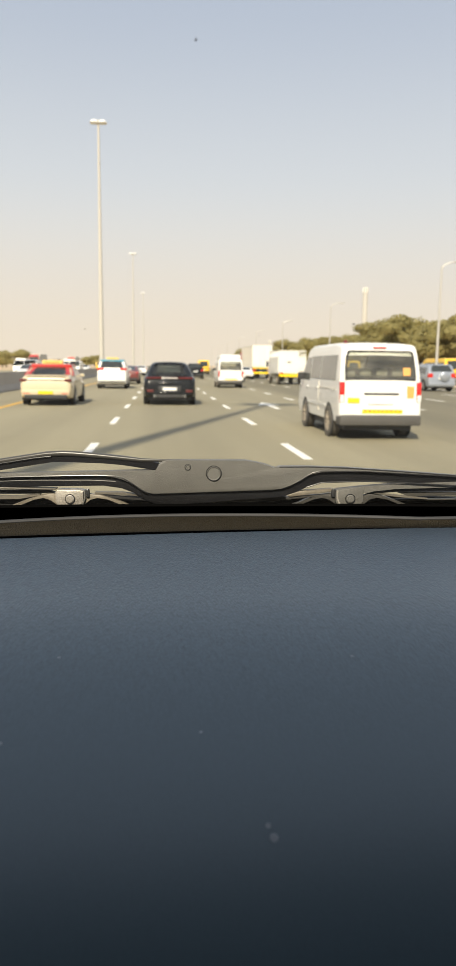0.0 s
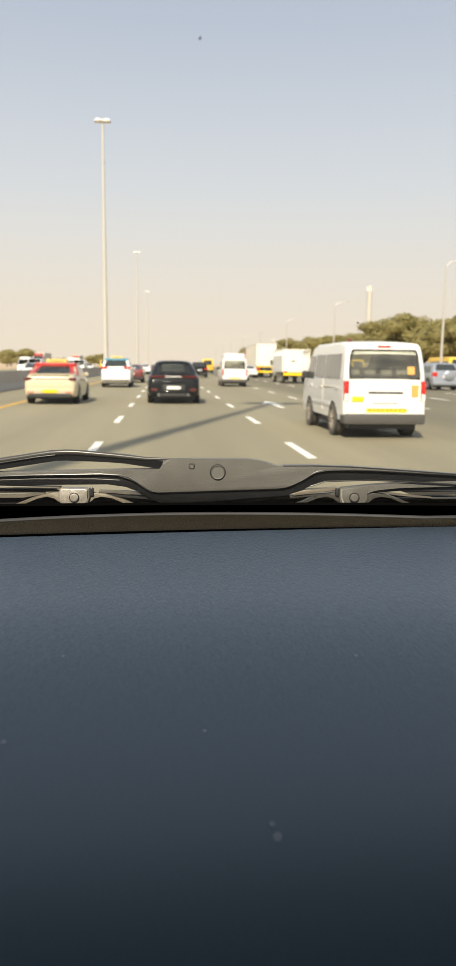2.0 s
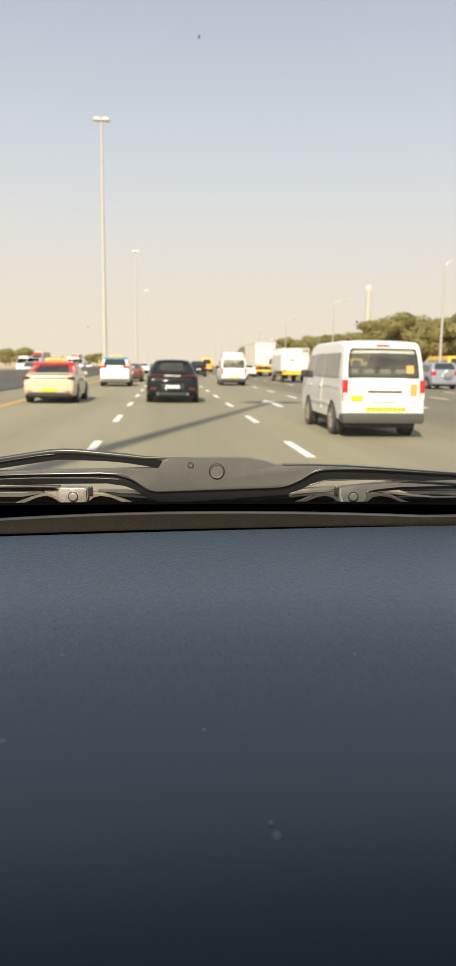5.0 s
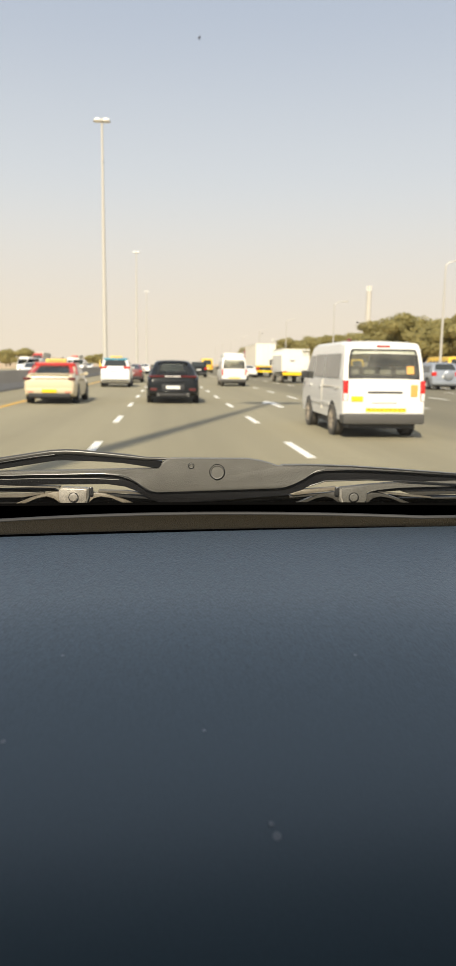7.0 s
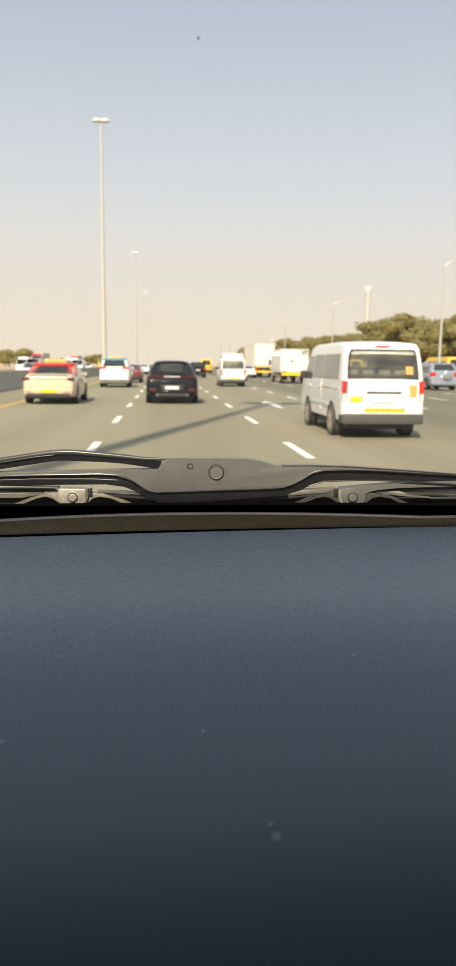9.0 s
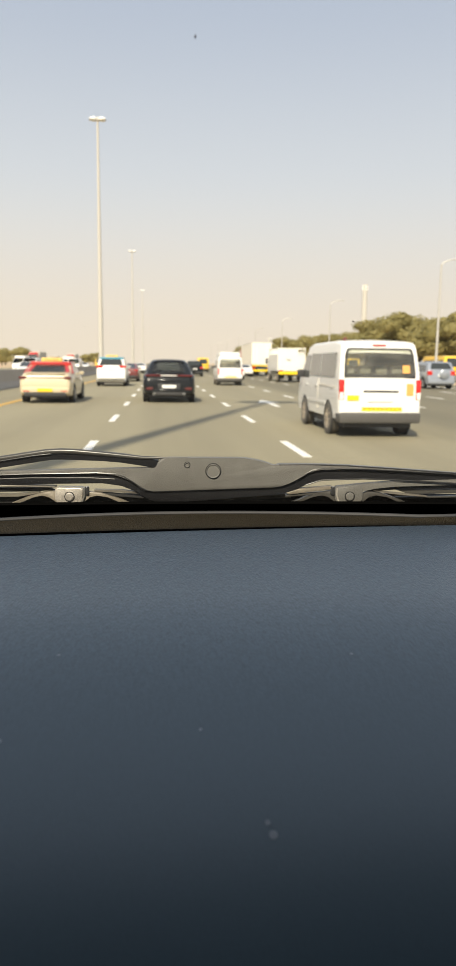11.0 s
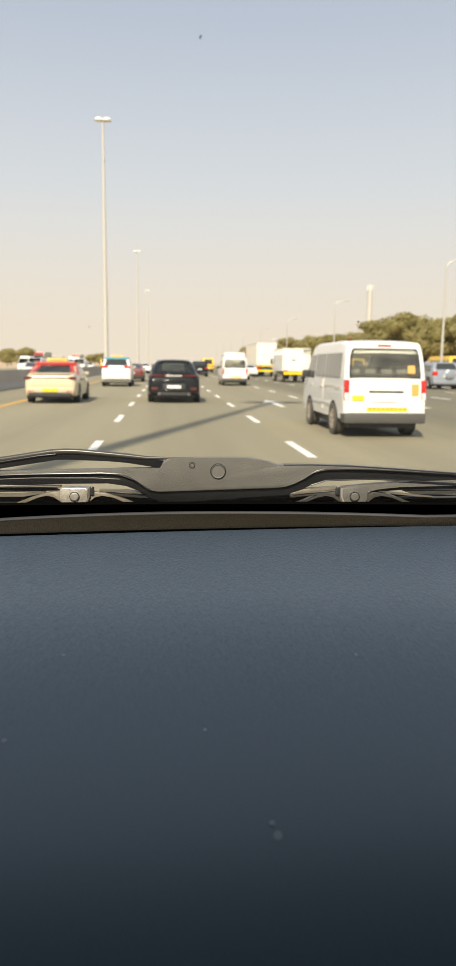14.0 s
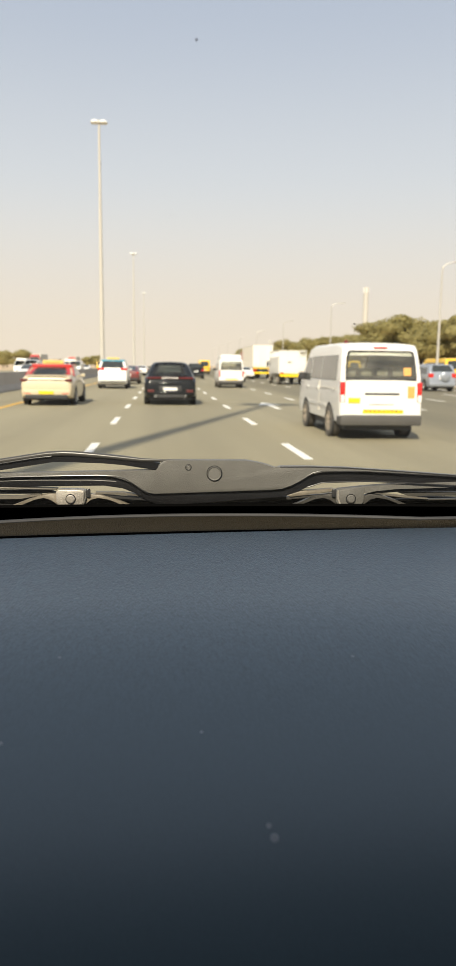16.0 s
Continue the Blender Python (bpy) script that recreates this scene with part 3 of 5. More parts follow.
# cream saloon taxi with a red roof
SAL_ST = [(0.0, 0.40, 0.62, 0.84), (0.03, 0.33, 0.86, 0.92), (0.08, 0.28, 1.00, 0.955), (0.16, 0.27, 1.05, 0.97), (0.5, 0.24, 1.08, 1.0), (0.75, 0.22, 1.09, 1.0), (1.15, 0.22, 1.247, 1.0), (1.6, 0.22, 1.40, 1.0),
          (2.1, 0.22, 1.45, 1.0), (2.7, 0.22, 1.42, 1.0), (3.1, 0.22, 1.232, 1.0), (3.55, 0.22, 1.02, 1.0), (4.4, 0.25, 0.88, 0.96), (4.75, 0.3, 0.72, 0.85), (4.83, 0.36, 0.62, 0.75)]


def saloon(name, label, category, paint, **more):
    return car(name, label, category, paint, SAL_ST, 1.85, 0.95, 0.34, ((0.75, 1.09), (1.6, 1.40)),
               [(1.35, 2.05, 1.02, 1.30, 0.25, 0.0), (2.12, 3.05, 1.02, 1.30, 0.0, 0.45)], (0.95, 3.8), 0.33, more.pop("tail", (0.66, 0.90, 0.85, 0.95, 0.02, 0.25)), more.pop("plate_z", (0.72, 0.0)), 0.64, front=((3.55, 1.02), (2.7, 1.42)), **more)


taxi_saloon = saloon("taxi", "cream saloon taxi with red roof and yellow sign", "taxi", M_CREAM, roof_paint=M_RED, roof_range=(1.45, 3.0, 1.455),
                     plate_z=(0.47, -0.045), tail_mat=M_MIDTAIL, sign=(1.75, 1.47), plate_mat=M_REFLECT, bumper=(0.36, 0.56, M_CREAM, 0.9), glass_taper=0.12, glass=M_DARKPANE, seats=(((1.55, 3), (2.45, 2)), 1.14))
for s in (-1, 1):
    part("roof_pillar", side_panel([(0.85, 1.05), (1.30, 1.02), (1.60, 1.34), (1.50, 1.40)], 0.95, 0.925, 0.34, s), M_RED, taxi_saloon, "red painted roof pillar")
part("light_strip", box(-0.66, 0.66, 0.018, 0.10, 0.895, 0.915, 0.004), M_GLASS, taxi_saloon, "dark smoked light strip")
for s in (-1, 1):
    part("rear_pillar", tilted([(s * 0.60, 1.10), (s * 0.78, 1.10), (s * 0.62, 1.39), (s * 0.49, 1.39)][::s], (0.75, 1.09), (1.6, 1.40), 0.010, 0.03), M_RED, taxi_saloon, "red painted rear pillar")
part("diffuser", box(-0.74, 0.74, -0.056, 0.2, 0.25, 0.40, 0.03), M_PLASTIC, taxi_saloon, "dark lower valance", True)
part("boot_lip", box(-0.66, 0.66, 0.03, 0.20, 1.035, 1.075, 0.015), M_CREAM, taxi_saloon, "raised boot lip", True)
for s in (-1, 1):
    part("reflector", box(min(s * 0.55, s * 0.78), max(s * 0.55, s * 0.78), -0.058, 0.05, 0.42, 0.45, 0.006), M_TAIL, taxi_saloon, "red bumper reflector")
place(taxi_saloon, -4.10, 26.4)

maroon = saloon("saloon_car", "dark maroon saloon car in the outer lane", "car", M_MAROON, bumper=(0.30, 0.50, M_PLASTIC, 0.9))
place(maroon, -2.75, 58.6)
white_car = saloon("saloon_car", "white saloon car driving ahead", "car", M_WHITE, bumper=(0.30, 0.42, M_GREYPL, 0.9))
place(white_car, 7.2, 71.5)
copied(white_car, 10.1, 88.0)
copied(white_car, -3.2, 112.0)
copied(white_car, 4.2, 104.0)

# silver off-roader
silver = car("suv", "silver-grey off-road SUV with tinted windows", "car", M_SILVER, MPV_ST, 1.9, 1.05, 0.18, ((0.17, 1.30), (0.45, 1.70)),
             [(0.6, 1.5, 1.12, 1.55, 0.1, 0.0), (1.56, 2.5, 1.10, 1.58, 0.0, 0.0), (2.56, 3.5, 1.10, 1.58, 0.0, 0.6)], (0.9, 3.65), 0.38, (0.62, 0.93, 0.9, 1.18, 0.04, 0.3), (0.86, 0.0), 0.70,
             front=((3.7, 1.20), (2.9, 1.70)), bumper=(0.34, 0.58, M_SILVER, 0.95))
part("spare_wheel_cover", lathe([(0.30, 0), (0.33, 0.03), (0.33, 0.16), (0.28, 0.20), (0.06, 0.21)], pose(0.15, 0.06, 0.98, 90, 0, 0), 24), M_SILVER, silver, "silver spare wheel cover", True)
place(silver, 18.4, 47.0)
dark_suv = car("suv", "dark grey SUV far ahead", "car", M_BLACK, MPV_ST, 1.9, 1.05, 0.18, ((0.17, 1.30), (0.45, 1.70)),
               [(0.6, 2.5, 1.12, 1.55, 0.1, 0.0)], (0.9, 3.65), 0.36, (0.62, 0.93, 0.9, 1.1, 0.04, 0.3), (0.86, 0.0), 0.70, front=((3.7, 1.20), (2.9, 1.70)), bumper=(0.34, 0.58, M_PLASTIC, 0.95))
place(dark_suv, 3.9, 86.0)

# white passenger vans
VAN_ST = [(0.0, 0.40, 0.58, 0.95), (0.025, 0.36, 0.82, 0.98), (0.05, 0.34, 1.05, 0.99), (0.08, 0.34, 1.22, 0.995), (0.14, 0.33, 1.48, 1.0), (0.20, 0.33, 1.72, 1.0), (0.25, 0.33, 1.86, 1.0), (0.34, 0.33, 1.95, 1.0),
          (0.8, 0.33, 1.99, 1.0), (3.1, 0.33, 1.99, 1.0), (3.5, 0.33, 1.93, 1.0), (3.85, 0.33, 1.635, 1.0), (4.3, 0.33, 1.25, 1.0), (4.5, 0.34, 1.05, 0.98), (4.65, 0.36, 0.9, 0.92), (4.7, 0.4, 0.7, 0.85)]


def passenger_van(label, detailed):
    v = car("passenger_van", label, "van", M_WHITE, VAN_ST, 1.72, 1.12, 0.10, ((0.08, 1.22), (0.20, 1.72)),
            [(0.45, 1.95, 1.20, 1.72, 0.05, 0.0), (2.0, 3.05, 1.20, 1.72, 0.0, 0.0), (3.12, 4.05, 1.16, 1.70, 0.0, 0.42)], (0.95, 3.52), 0.335,
            (0.745, 0.845, 0.76, 1.18, 0.015, 0.16), (0.79, 0.02), 0.73, bumper=(0.30, 0.515, M_GREYPL, 0.985), front=((4.3, 1.25), (3.5, 1.93)), glass_taper=0.05, rim=M_DUSTRIM, plate_mat=M_WHITE, glass=M_VANPANE, win=(1.235, 1.80), wide=True, corner=0.09, seats=(((0.55, 4), (1.55, 3), (2.45, 3), (3.2, 2)), 1.26))
    part("window_seal", tilted_ring(rounded(-0.74, 0.74, 1.225, 1.81, 0.07, 0.05), rounded(-0.705, 0.705, 1.262, 1.785, 0.06, 0.05), (0.08, 1.22), (0.20, 1.72), 0.016, 0.004), M_BAR, v, "black rubber window seal")
    part("reflector_strip", box(-0.38, 0.46, -0.008, 0.05, 0.545, 0.625, 0.004), M_REFLECT, v, "yellow reflective warning strip")
    if detailed:
        for i in range(9):
            part("lettering_bar", box(-0.335 + i * 0.09, -0.295 + i * 0.09, -0.012, 0.02, 0.588, 0.612), M_BAR, v)
        part("reflector_patch", box(-0.68, -0.44, 0.0, 0.06, 0.755, 0.86, 0.004), M_REFLECT, v, "yellow reflective patch")
        # one solid dark strip; the shadow gap is only its colour
        part("grip_strip", box(-0.34, 0.38, 0.018, 0.08, 0.925, 0.960, 0.006), M_BAR, v, "dark grip strip, its shadow gap put in as colour")
        part("sticker", box(0.55, 0.69, 0.016, 0.08, 0.86, 1.10, 0.003), M_ORANGE, v, "faded orange paper sticker")
        part("window_sticker", tilted(rounded(0.47, 0.62, 1.31, 1.47, 0.01), (0.08, 1.22), (0.20, 1.72), 0.02, -0.014), M_ORANGE, v, "orange permit sticker on the glass")
        part("brake_lamp", box(-0.14, 0.14, 0.22, 0.30, 1.855, 1.885, 0.008), M_TAIL, v, "high red brake lamp")
        part("roof_beacon", lathe([(0.05, 0), (0.05, 0.05), (0.02, 0.08)], pose(-0.55, 0.9, 1.96), 12), M_MAROON, v, "small red roof beacon")
        for s in (-1, 1):
            part("reversing_lamp", box(min(s * 0.76, s * 0.84), max(s * 0.76, s * 0.84), 0.008, 0.1, 0.77, 0.92, 0.01), M_CLEAR, v, "clear reversing lamp")
            part("door_groove", side_panel([(2.02, 0.5), (2.035, 0.5), (2.035, 1.16), (2.02, 1.16)], 1.12, 0.875, 0.10, s, 0.004), M_DUSTY, v)
            part("slide_rail", side_panel([(0.35, 1.02), (1.95, 1.02), (1.95, 1.04), (0.35, 1.04)], 1.12, 0.875, 0.10, s, 0.006), M_DUSTY, v)
            part("flank_trim", side_panel([(1.2, 0.62), (3.2, 0.62), (3.2, 0.68), (1.2, 0.68)], 1.12, 0.875, 0.10, s, 0.008), M_WHITE, v)
    return v


van = place(passenger_van("white passenger van with dusty flanks and yellow stickers", True), 4.42, 14.5)
minibus = place(passenger_van("white high-roof minibus with yellow rear strip", False), 4.70, 50.3)
part("high_roof", box(-0.72, 0.72, 0.35, 3.3, 1.9, 2.28, 0.16), M_WHITE, minibus, "raised white roof", True)

# yellow buses
BUS_ST = [(0.0, 0.45, 0.7, 0.95), (0.03, 0.4, 1.0, 0.98), (0.06, 0.38, 1.4, 0.99), (0.12, 0.36, 1.796, 1.0), (0.2, 0.36, 2.35, 1.0), (0.32, 0.36, 2.55, 1.0), (0.8, 0.36, 2.62, 1.0),
          (5.9, 0.36, 2.62, 1.0), (6.4, 0.36, 2.5, 1.0), (6.7, 0.36, 1.845, 1.0), (6.95, 0.38, 1.3, 0.98), (7.0, 0.45, 0.8, 0.93)]
bus = car("bus", "yellow school bus with dark window band", "bus", M_YELLOW, BUS_ST, 2.1, 1.4, 0.08, ((0.07, 1.45), (0.2, 2.35)),
          [(0.5 + i * 1.1, 1.5 + i * 1.1, 1.5, 2.15, 0.0, 0.0) for i in range(5)], (1.4, 5.5), 0.40, (0.86, 1.0, 0.9, 1.25, 0.0, 0.15), (0.8, 0.02), 0.78, front=((6.95, 1.3), (6.4, 2.5)), bumper=(0.4, 0.62, M_PLASTIC, 0.98))
part("black_stripe", box(-0.95, 0.95, -0.004, 0.1, 0.98, 1.06), M_BAR, bus)
place(bus, 30.2, 74.0)
copied(bus, 14.8, 126.0, 0, "yellow bus far ahead on the road")
copied(bus, 7.7, 136.0, 0, "yellow bus far ahead on the road")
copied(bus, 29.6, 112.0, 0, "yellow bus on the service road")
copied(bus, 30.5, 150.0, 0, "yellow bus on the service road")


# ---- trucks ----
def truck_wheels(root, xs, ys, r, rim):
    donor = None
    for y in ys:
        for x in xs:
            w = make_wheel(root, x, y, r, 0.30, rim, donor)
            donor = donor or w


def truck_cab(root, y0, length, width, z0, z1, paint):
    h = width / 2
    section = [(y0, z0), (y0 + length, z0), (y0 + length, z0 + 0.75), (y0 + length - 0.1, z0 + 0.95), (y0 + length - 0.45, z1 - 0.08), (y0 + length - 0.6, z1), (y0, z1)]
    bm = bmesh.new()
    a = [bm.verts.new((-h, y, z)) for y, z in section]
    b = [bm.verts.new((h, y, z)) for y, z in section]
    n = len(section)
    for i in range(n):
        bm.faces.new((a[i], a[(i + 1) % n], b[(i + 1) % n], b[i]))
    bm.faces.new(a[::-1])
    bm.faces.new(b)
    bmesh.ops.bevel(bm, geom=bm.edges[:], offset=0.05, segments=2, profile=0.5, affect="EDGES")
    cab = part("cab", bm, paint, root, "painted driver's cab", True)
    for s in (-1, 1):
        part("cab_window", box(min(s * (h - 0.03), s * (h + 0.006)), max(s * (h - 0.03), s * (h + 0.006)), y0 + 0.55, y0 + length - 0.45, z0 + 0.95, z1 - 0.25, 0.01), M_GLASS, cab)
        part("door_mirror", box(min(s * (h + 0.05), s * (h + 0.25)), max(s * (h + 0.05), s * (h + 0.25)), y0 + length - 0.3, y0 + length - 0.2, z0 + 0.9, z0 + 1.4, 0.03), M_PLASTIC, cab)
    part("windscreen", tilted(rounded(-h + 0.1, h - 0.1, z0 + 1.02, z1 - 0.14, 0.05), (y0 + length - 0.11, z0 + 0.95), (y0 + length - 0.45, z1 - 0.08), 0.03, 0.012), M_GLASS, cab)
    return cab


def stake_truck():
    """A white lorry with a slatted cage body."""
    root = thing("stake_truck", "white cage-sided lorry with yellow rear under-run bar", "truck", "traffic")
    h = 1.18
    part("chassis", box(-0.45, 0.45, 0.3, 7.0, 0.55, 0.85, 0.02), M_CHASSIS, root)
    part("load_bed", box(-h, h, 0.1, 5.1, 0.95, 1.12, 0.02), M_BODYWHITE, root)
    for s in (-1, 1):
        for k in range(6):
            y = 0.16 + k * 0.96
            part("stake", box(min(s * (h - 0.07), s * h), max(s * (h - 0.07), s * h), y, y + 0.07, 1.12, 2.85, 0.006), M_BODYWHITE, root)
        for k in range(5):
            z = 1.16 + k * 0.24
            part("side_slat", box(min(s * (h - 0.02), s * (h + 0.02)), max(s * (h - 0.02), s * (h + 0.02)), 0.12, 5.06, z, z + 0.215, 0.006), M_BODYWHITE, root)
        part("top_rail", box(min(s * (h - 0.06), s * (h + 0.01)), max(s * (h - 0.06), s * (h + 0.01)), 0.1, 5.1, 2.80, 2.88, 0.01), M_BODYWHITE, root)
    for k in range(5):
        z = 1.16 + k * 0.24
        part("tailboard", box(-h + 0.02, h - 0.02, 0.06, 0.11, z, z + 0.22, 0.008), M_BODYWHITE, root)
    for x in (-0.5, 0.0, 0.5):
        part("gate_post", box(x - 0.035, x + 0.035, 0.1, 0.16, 1.12, 2.85, 0.006), M_BODYWHITE, root)
    for z in (2.42, 2.80):
        part("gate_rail", box(-h, h, 0.1, 0.15, z, z + 0.07, 0.006), M_BODYWHITE, root)
    part("rear_panel", box(-h + 0.04, 0.52, 0.12, 0.16, 2.30, 2.82, 0.006), M_BODYWHITE, root, "white sheet panel behind the gate")
    for x in (-0.42, 0.02):
        part("panel_slot", box(x, x + 0.26, 0.095, 0.13, 2.20, 2.30), M_BAR, root, "dark slot")
    part("lettering_bar", box(-0.42, -0.08, 0.045, 0.07, 1.82, 1.92), M_GREYPL, root, "faded grey lettering bar")
    part("headboard", box(-h, h, 5.0, 5.1, 1.12, 2.9, 0.02), M_BODYWHITE, root)
    part("underrun_bar", box(-1.1, 1.1, -0.02, 0.08, 0.66, 0.90, 0.01), M_REFLECT, root, "yellow reflective under-run bar")
    part("mud_flap", box(-1.05, -0.55, 0.5, 0.53, 0.28, 0.75), M_TYRE, root)
    part("mud_flap", box(0.55, 1.05, 0.5, 0.53, 0.28, 0.75), M_TYRE, root)
    for s in (-1, 1):
        part("tail_lamp", box(min(s * 0.75, s * 1.08), max(s * 0.75, s * 1.08), -0.03, 0.06, 0.92, 1.02, 0.01), M_TAIL, root, "red tail lamp")
    truck_cab(root, 5.2, 1.75, 2.05, 0.62, 2.35, M_BODYWHITE)
    truck_wheels(root, (-0.95, 0.95), (1.25, 6.0), 0.42, M_DUSTRIM)
    return root


def container_truck():
    """A tractor with a long white container on a trailer."""
    root = thing("container_truck", "articulated truck with red cab and white container", "truck", "traffic")
    box_ob = part("container", box(-1.25, 1.25, 0, 12.2, 1.4, 4.15, 0.03), M_DUSTY, root, "dusty white container")
    for s in (-1, 1):
        for k in range(24):
            y = 0.25 + k * 0.5
            part("rib", box(min(s * 1.24, s * 1.268), max(s * 1.24, s * 1.268), y, y + 0.22, 1.56, 3.98, 0.01), M_DUSTY, box_ob)
        part("side_rail", box(min(s * 1.24, s * 1.28), max(s * 1.24, s * 1.28), 0.0, 12.2, 1.40, 1.55, 0.01), M_DUSTY, box_ob)
        part("door", box(min(s * 0.02, s * 1.17), max(s * 0.02, s * 1.17), -0.03, 0.05, 1.5, 4.06, 0.015), M_BODYWHITE, box_ob, "white container door")
        for x in (0.3, 0.85):
            part("locking_bar", tube([(s * x, -0.05, 1.52), (s * x, -0.05, 4.02)], 0.02, 6), M_GALV, box_ob)
    part("trailer_frame", box(-0.55, 0.55, 0.2, 12.0, 0.95, 1.38, 0.02), M_BLUEBOX, root)
    for s in (-1, 1):
        part("side_guard", box(min(s * 1.1, s * 1.2), max(s * 1.1, s * 1.2), 3.9, 9.0, 0.65, 1.3, 0.02), M_BLUEBOX, root, "blue steel side guard")
        for k in range(6):
            part("reflector_patch", box(min(s * 1.19, s * 1.21), max(s * 1.19, s * 1.21), 4.2 + k * 0.8, 4.45 + k * 0.8, 1.12, 1.2), M_REFLECT, root)
        part("tail_lamp", box(min(s * 0.75, s * 1.15), max(s * 0.75, s * 1.15), -0.02, 0.08, 1.0, 1.2, 0.01), M_TAIL, root, "red tail lamp")
    part("rear_bar", box(-1.2, 1.2, -0.02, 0.1, 0.62, 0.86, 0.01), M_REFLECT, root, "yellow reflective rear bar")
    part("rear_sill", box(-1.2, 1.2, -0.01, 0.12, 1.25, 1.38, 0.01), M_REFLECT, root)
    truck_wheels(root, (-1.05, 1.05), (1.3, 2.6, 11.6, 14.6), 0.5, M_DUSTRIM)
    part("tractor_frame", box(-0.45, 0.45, 10.8, 15.4, 0.7, 1.0, 0.02), M_CHASSIS, root)
    cab = truck_cab(root, 12.7, 2.3, 2.45, 0.75, 3.5, M_RED)
    part("air_deflector", box(-1.1, 1.1, 12.9, 14.0, 3.5, 3.95, 0.12), M_RED, cab, smooth=True)
    return root


stake = place(stake_truck(), 10.95, 61.5)
artic = place(container_truck(), 12.4, 91.0)

# traffic on the oncoming carriageway, seen over the barrier
for donor, x, y, words in ((white_car, -12.6, 74, "white saloon car on the oncoming carriageway"), (van, -12.6, 112, "white van on the oncoming carriageway"),
                           (minibus, -19.6, 108, "white minibus on the oncoming carriageway"), (artic, -33.5, 212, "articulated truck with red cab on the oncoming carriageway"),
                           (artic, -30.0, 262, "articulated truck with red cab on the oncoming carriageway"), (maroon, -16.1, 122, "dark maroon saloon car on the oncoming carriageway"),
                           (van, -16.1, 96, "white van on the oncoming carriageway"), (stake, -23.2, 192, "white cage lorry on the oncoming carriageway"),
                           (white_car, -12.6, 168, "white saloon car on the oncoming carriageway"), (white_car, -16.1, 160, "white saloon car on the oncoming carriageway"),
                           (van, -16.1, 215, "white van on the oncoming carriageway"), (silver, -19.6, 182, "silver SUV on the oncoming carriageway"),
                           (bus, -19.6, 240, "yellow bus on the oncoming carriageway"), (dark_suv, -12.6, 240, "dark SUV on the oncoming carriageway"),
                           (white_car, -16.1, 290, "white saloon car on the oncoming carriageway")):
    copied(donor, x, y, 180, words)


# ---- masts, lamps, barrier, guard rail ----
MAST_X, MAST_Y, MAST_STEP, MAST_H = -9.0, 112.0, 124.0, 36.0


def light_mast():
    root = thing("light_mast", "tall pale tapered steel mast with two domed floodlights side by side", "light mast", "masts along the median")
    part("base_plinth", box(-0.55, 0.55, -0.55, 0.55, 0.05, 0.7, 0.05), M_CONCRETE, root, "concrete plinth")
    bm = bmesh.new()
    add_lathe(bm, [(0.39, 0.65), (0.37, 1.2), (0.31, MAST_H * 0.33)], steps=16)
    part("lower_pole", bm, M_MAST, root, smooth=True)
    part("middle_pole", lathe([(0.29, MAST_H * 0.33 - 0.3), (0.225, MAST_H * 0.66)], steps=16), M_MAST, root, smooth=True)
    part("upper_pole", lathe([(0.21, MAST_H * 0.66 - 0.3), (0.145, MAST_H)], steps=16), M_MAST, root, smooth=True)
    part("head_collar", lathe([(0.20, MAST_H - 0.55), (0.26, MAST_H - 0.50), (0.26, MAST_H - 0.12), (0.12, MAST_H - 0.02)], steps=16), M_MAST, root, smooth=True)
    part("cross_bar", box(-1.0, 1.0, -0.07, 0.07, MAST_H - 0.42, MAST_H - 0.30, 0.02), M_MAST, root)
    # the floodlight ring is shaped as the two domes the camera sees
    for side in (-1, 1):
        lamp = part("floodlight_dome", lathe([(0.66, -0.10), (0.70, -0.06), (0.68, 0.0), (0.60, 0.16), (0.42, 0.30), (0.20, 0.37), (0.02, 0.39)], steps=24), M_LAMPWHITE, root, "white domed floodlight", True)
        lamp.matrix_basis = pose(side * 0.60, 0, MAST_H - 0.30) @ Matrix.Diagonal((0.86, 0.86, 0.92, 1))
        part("rim", lathe([(0.60, -0.17), (0.72, -0.16), (0.72, -0.11), (0.60, -0.10)], steps=24), M_GALV, lamp, "grey rim under the dome", True)
        part("lens", lathe([(0.58, -0.20), (0.60, -0.16), (0.02, -0.16)], steps=24), M_LENS, lamp, "pale lens")
    return root


mast = light_mast()
mast.matrix_basis = pose(MAST_X, MAST_Y, 0)
for i in range(-1, 3):
    if i:
        copy_thing(mast, pose(MAST_X, MAST_Y + i * MAST_STEP, 0))


def street_lamp():
    root = thing("street_lamp", "grey steel street lamp with a single arm", "street lamp", "lamps along the verge")
    part("pole", tube([(0, 0, 0), (0, 0, 5), (0, 0, 10.6)], [0.14, 0.11, 0.07], 12), M_GALV, root, smooth=True)
    part("base", box(-0.2, 0.2, -0.2, 0.2, -0.2, 0.25, 0.02), M_CONCRETE, root)
    part("arm", tube([(0, 0, 10.4), (0.25, 0, 10.8), (0.9, 0, 11.0), (1.6, 0, 11.05)], 0.05, 8), M_GALV, root, smooth=True)
    part("lamp_head", box(1.3, 2.1, -0.15, 0.15, 10.98, 11.12, 0.05), M_GALV, root, "flat lamp head", True)
    return root


lamp0 = street_lamp()
lamp0.matrix_basis = pose(25.2, 66.0, 0)
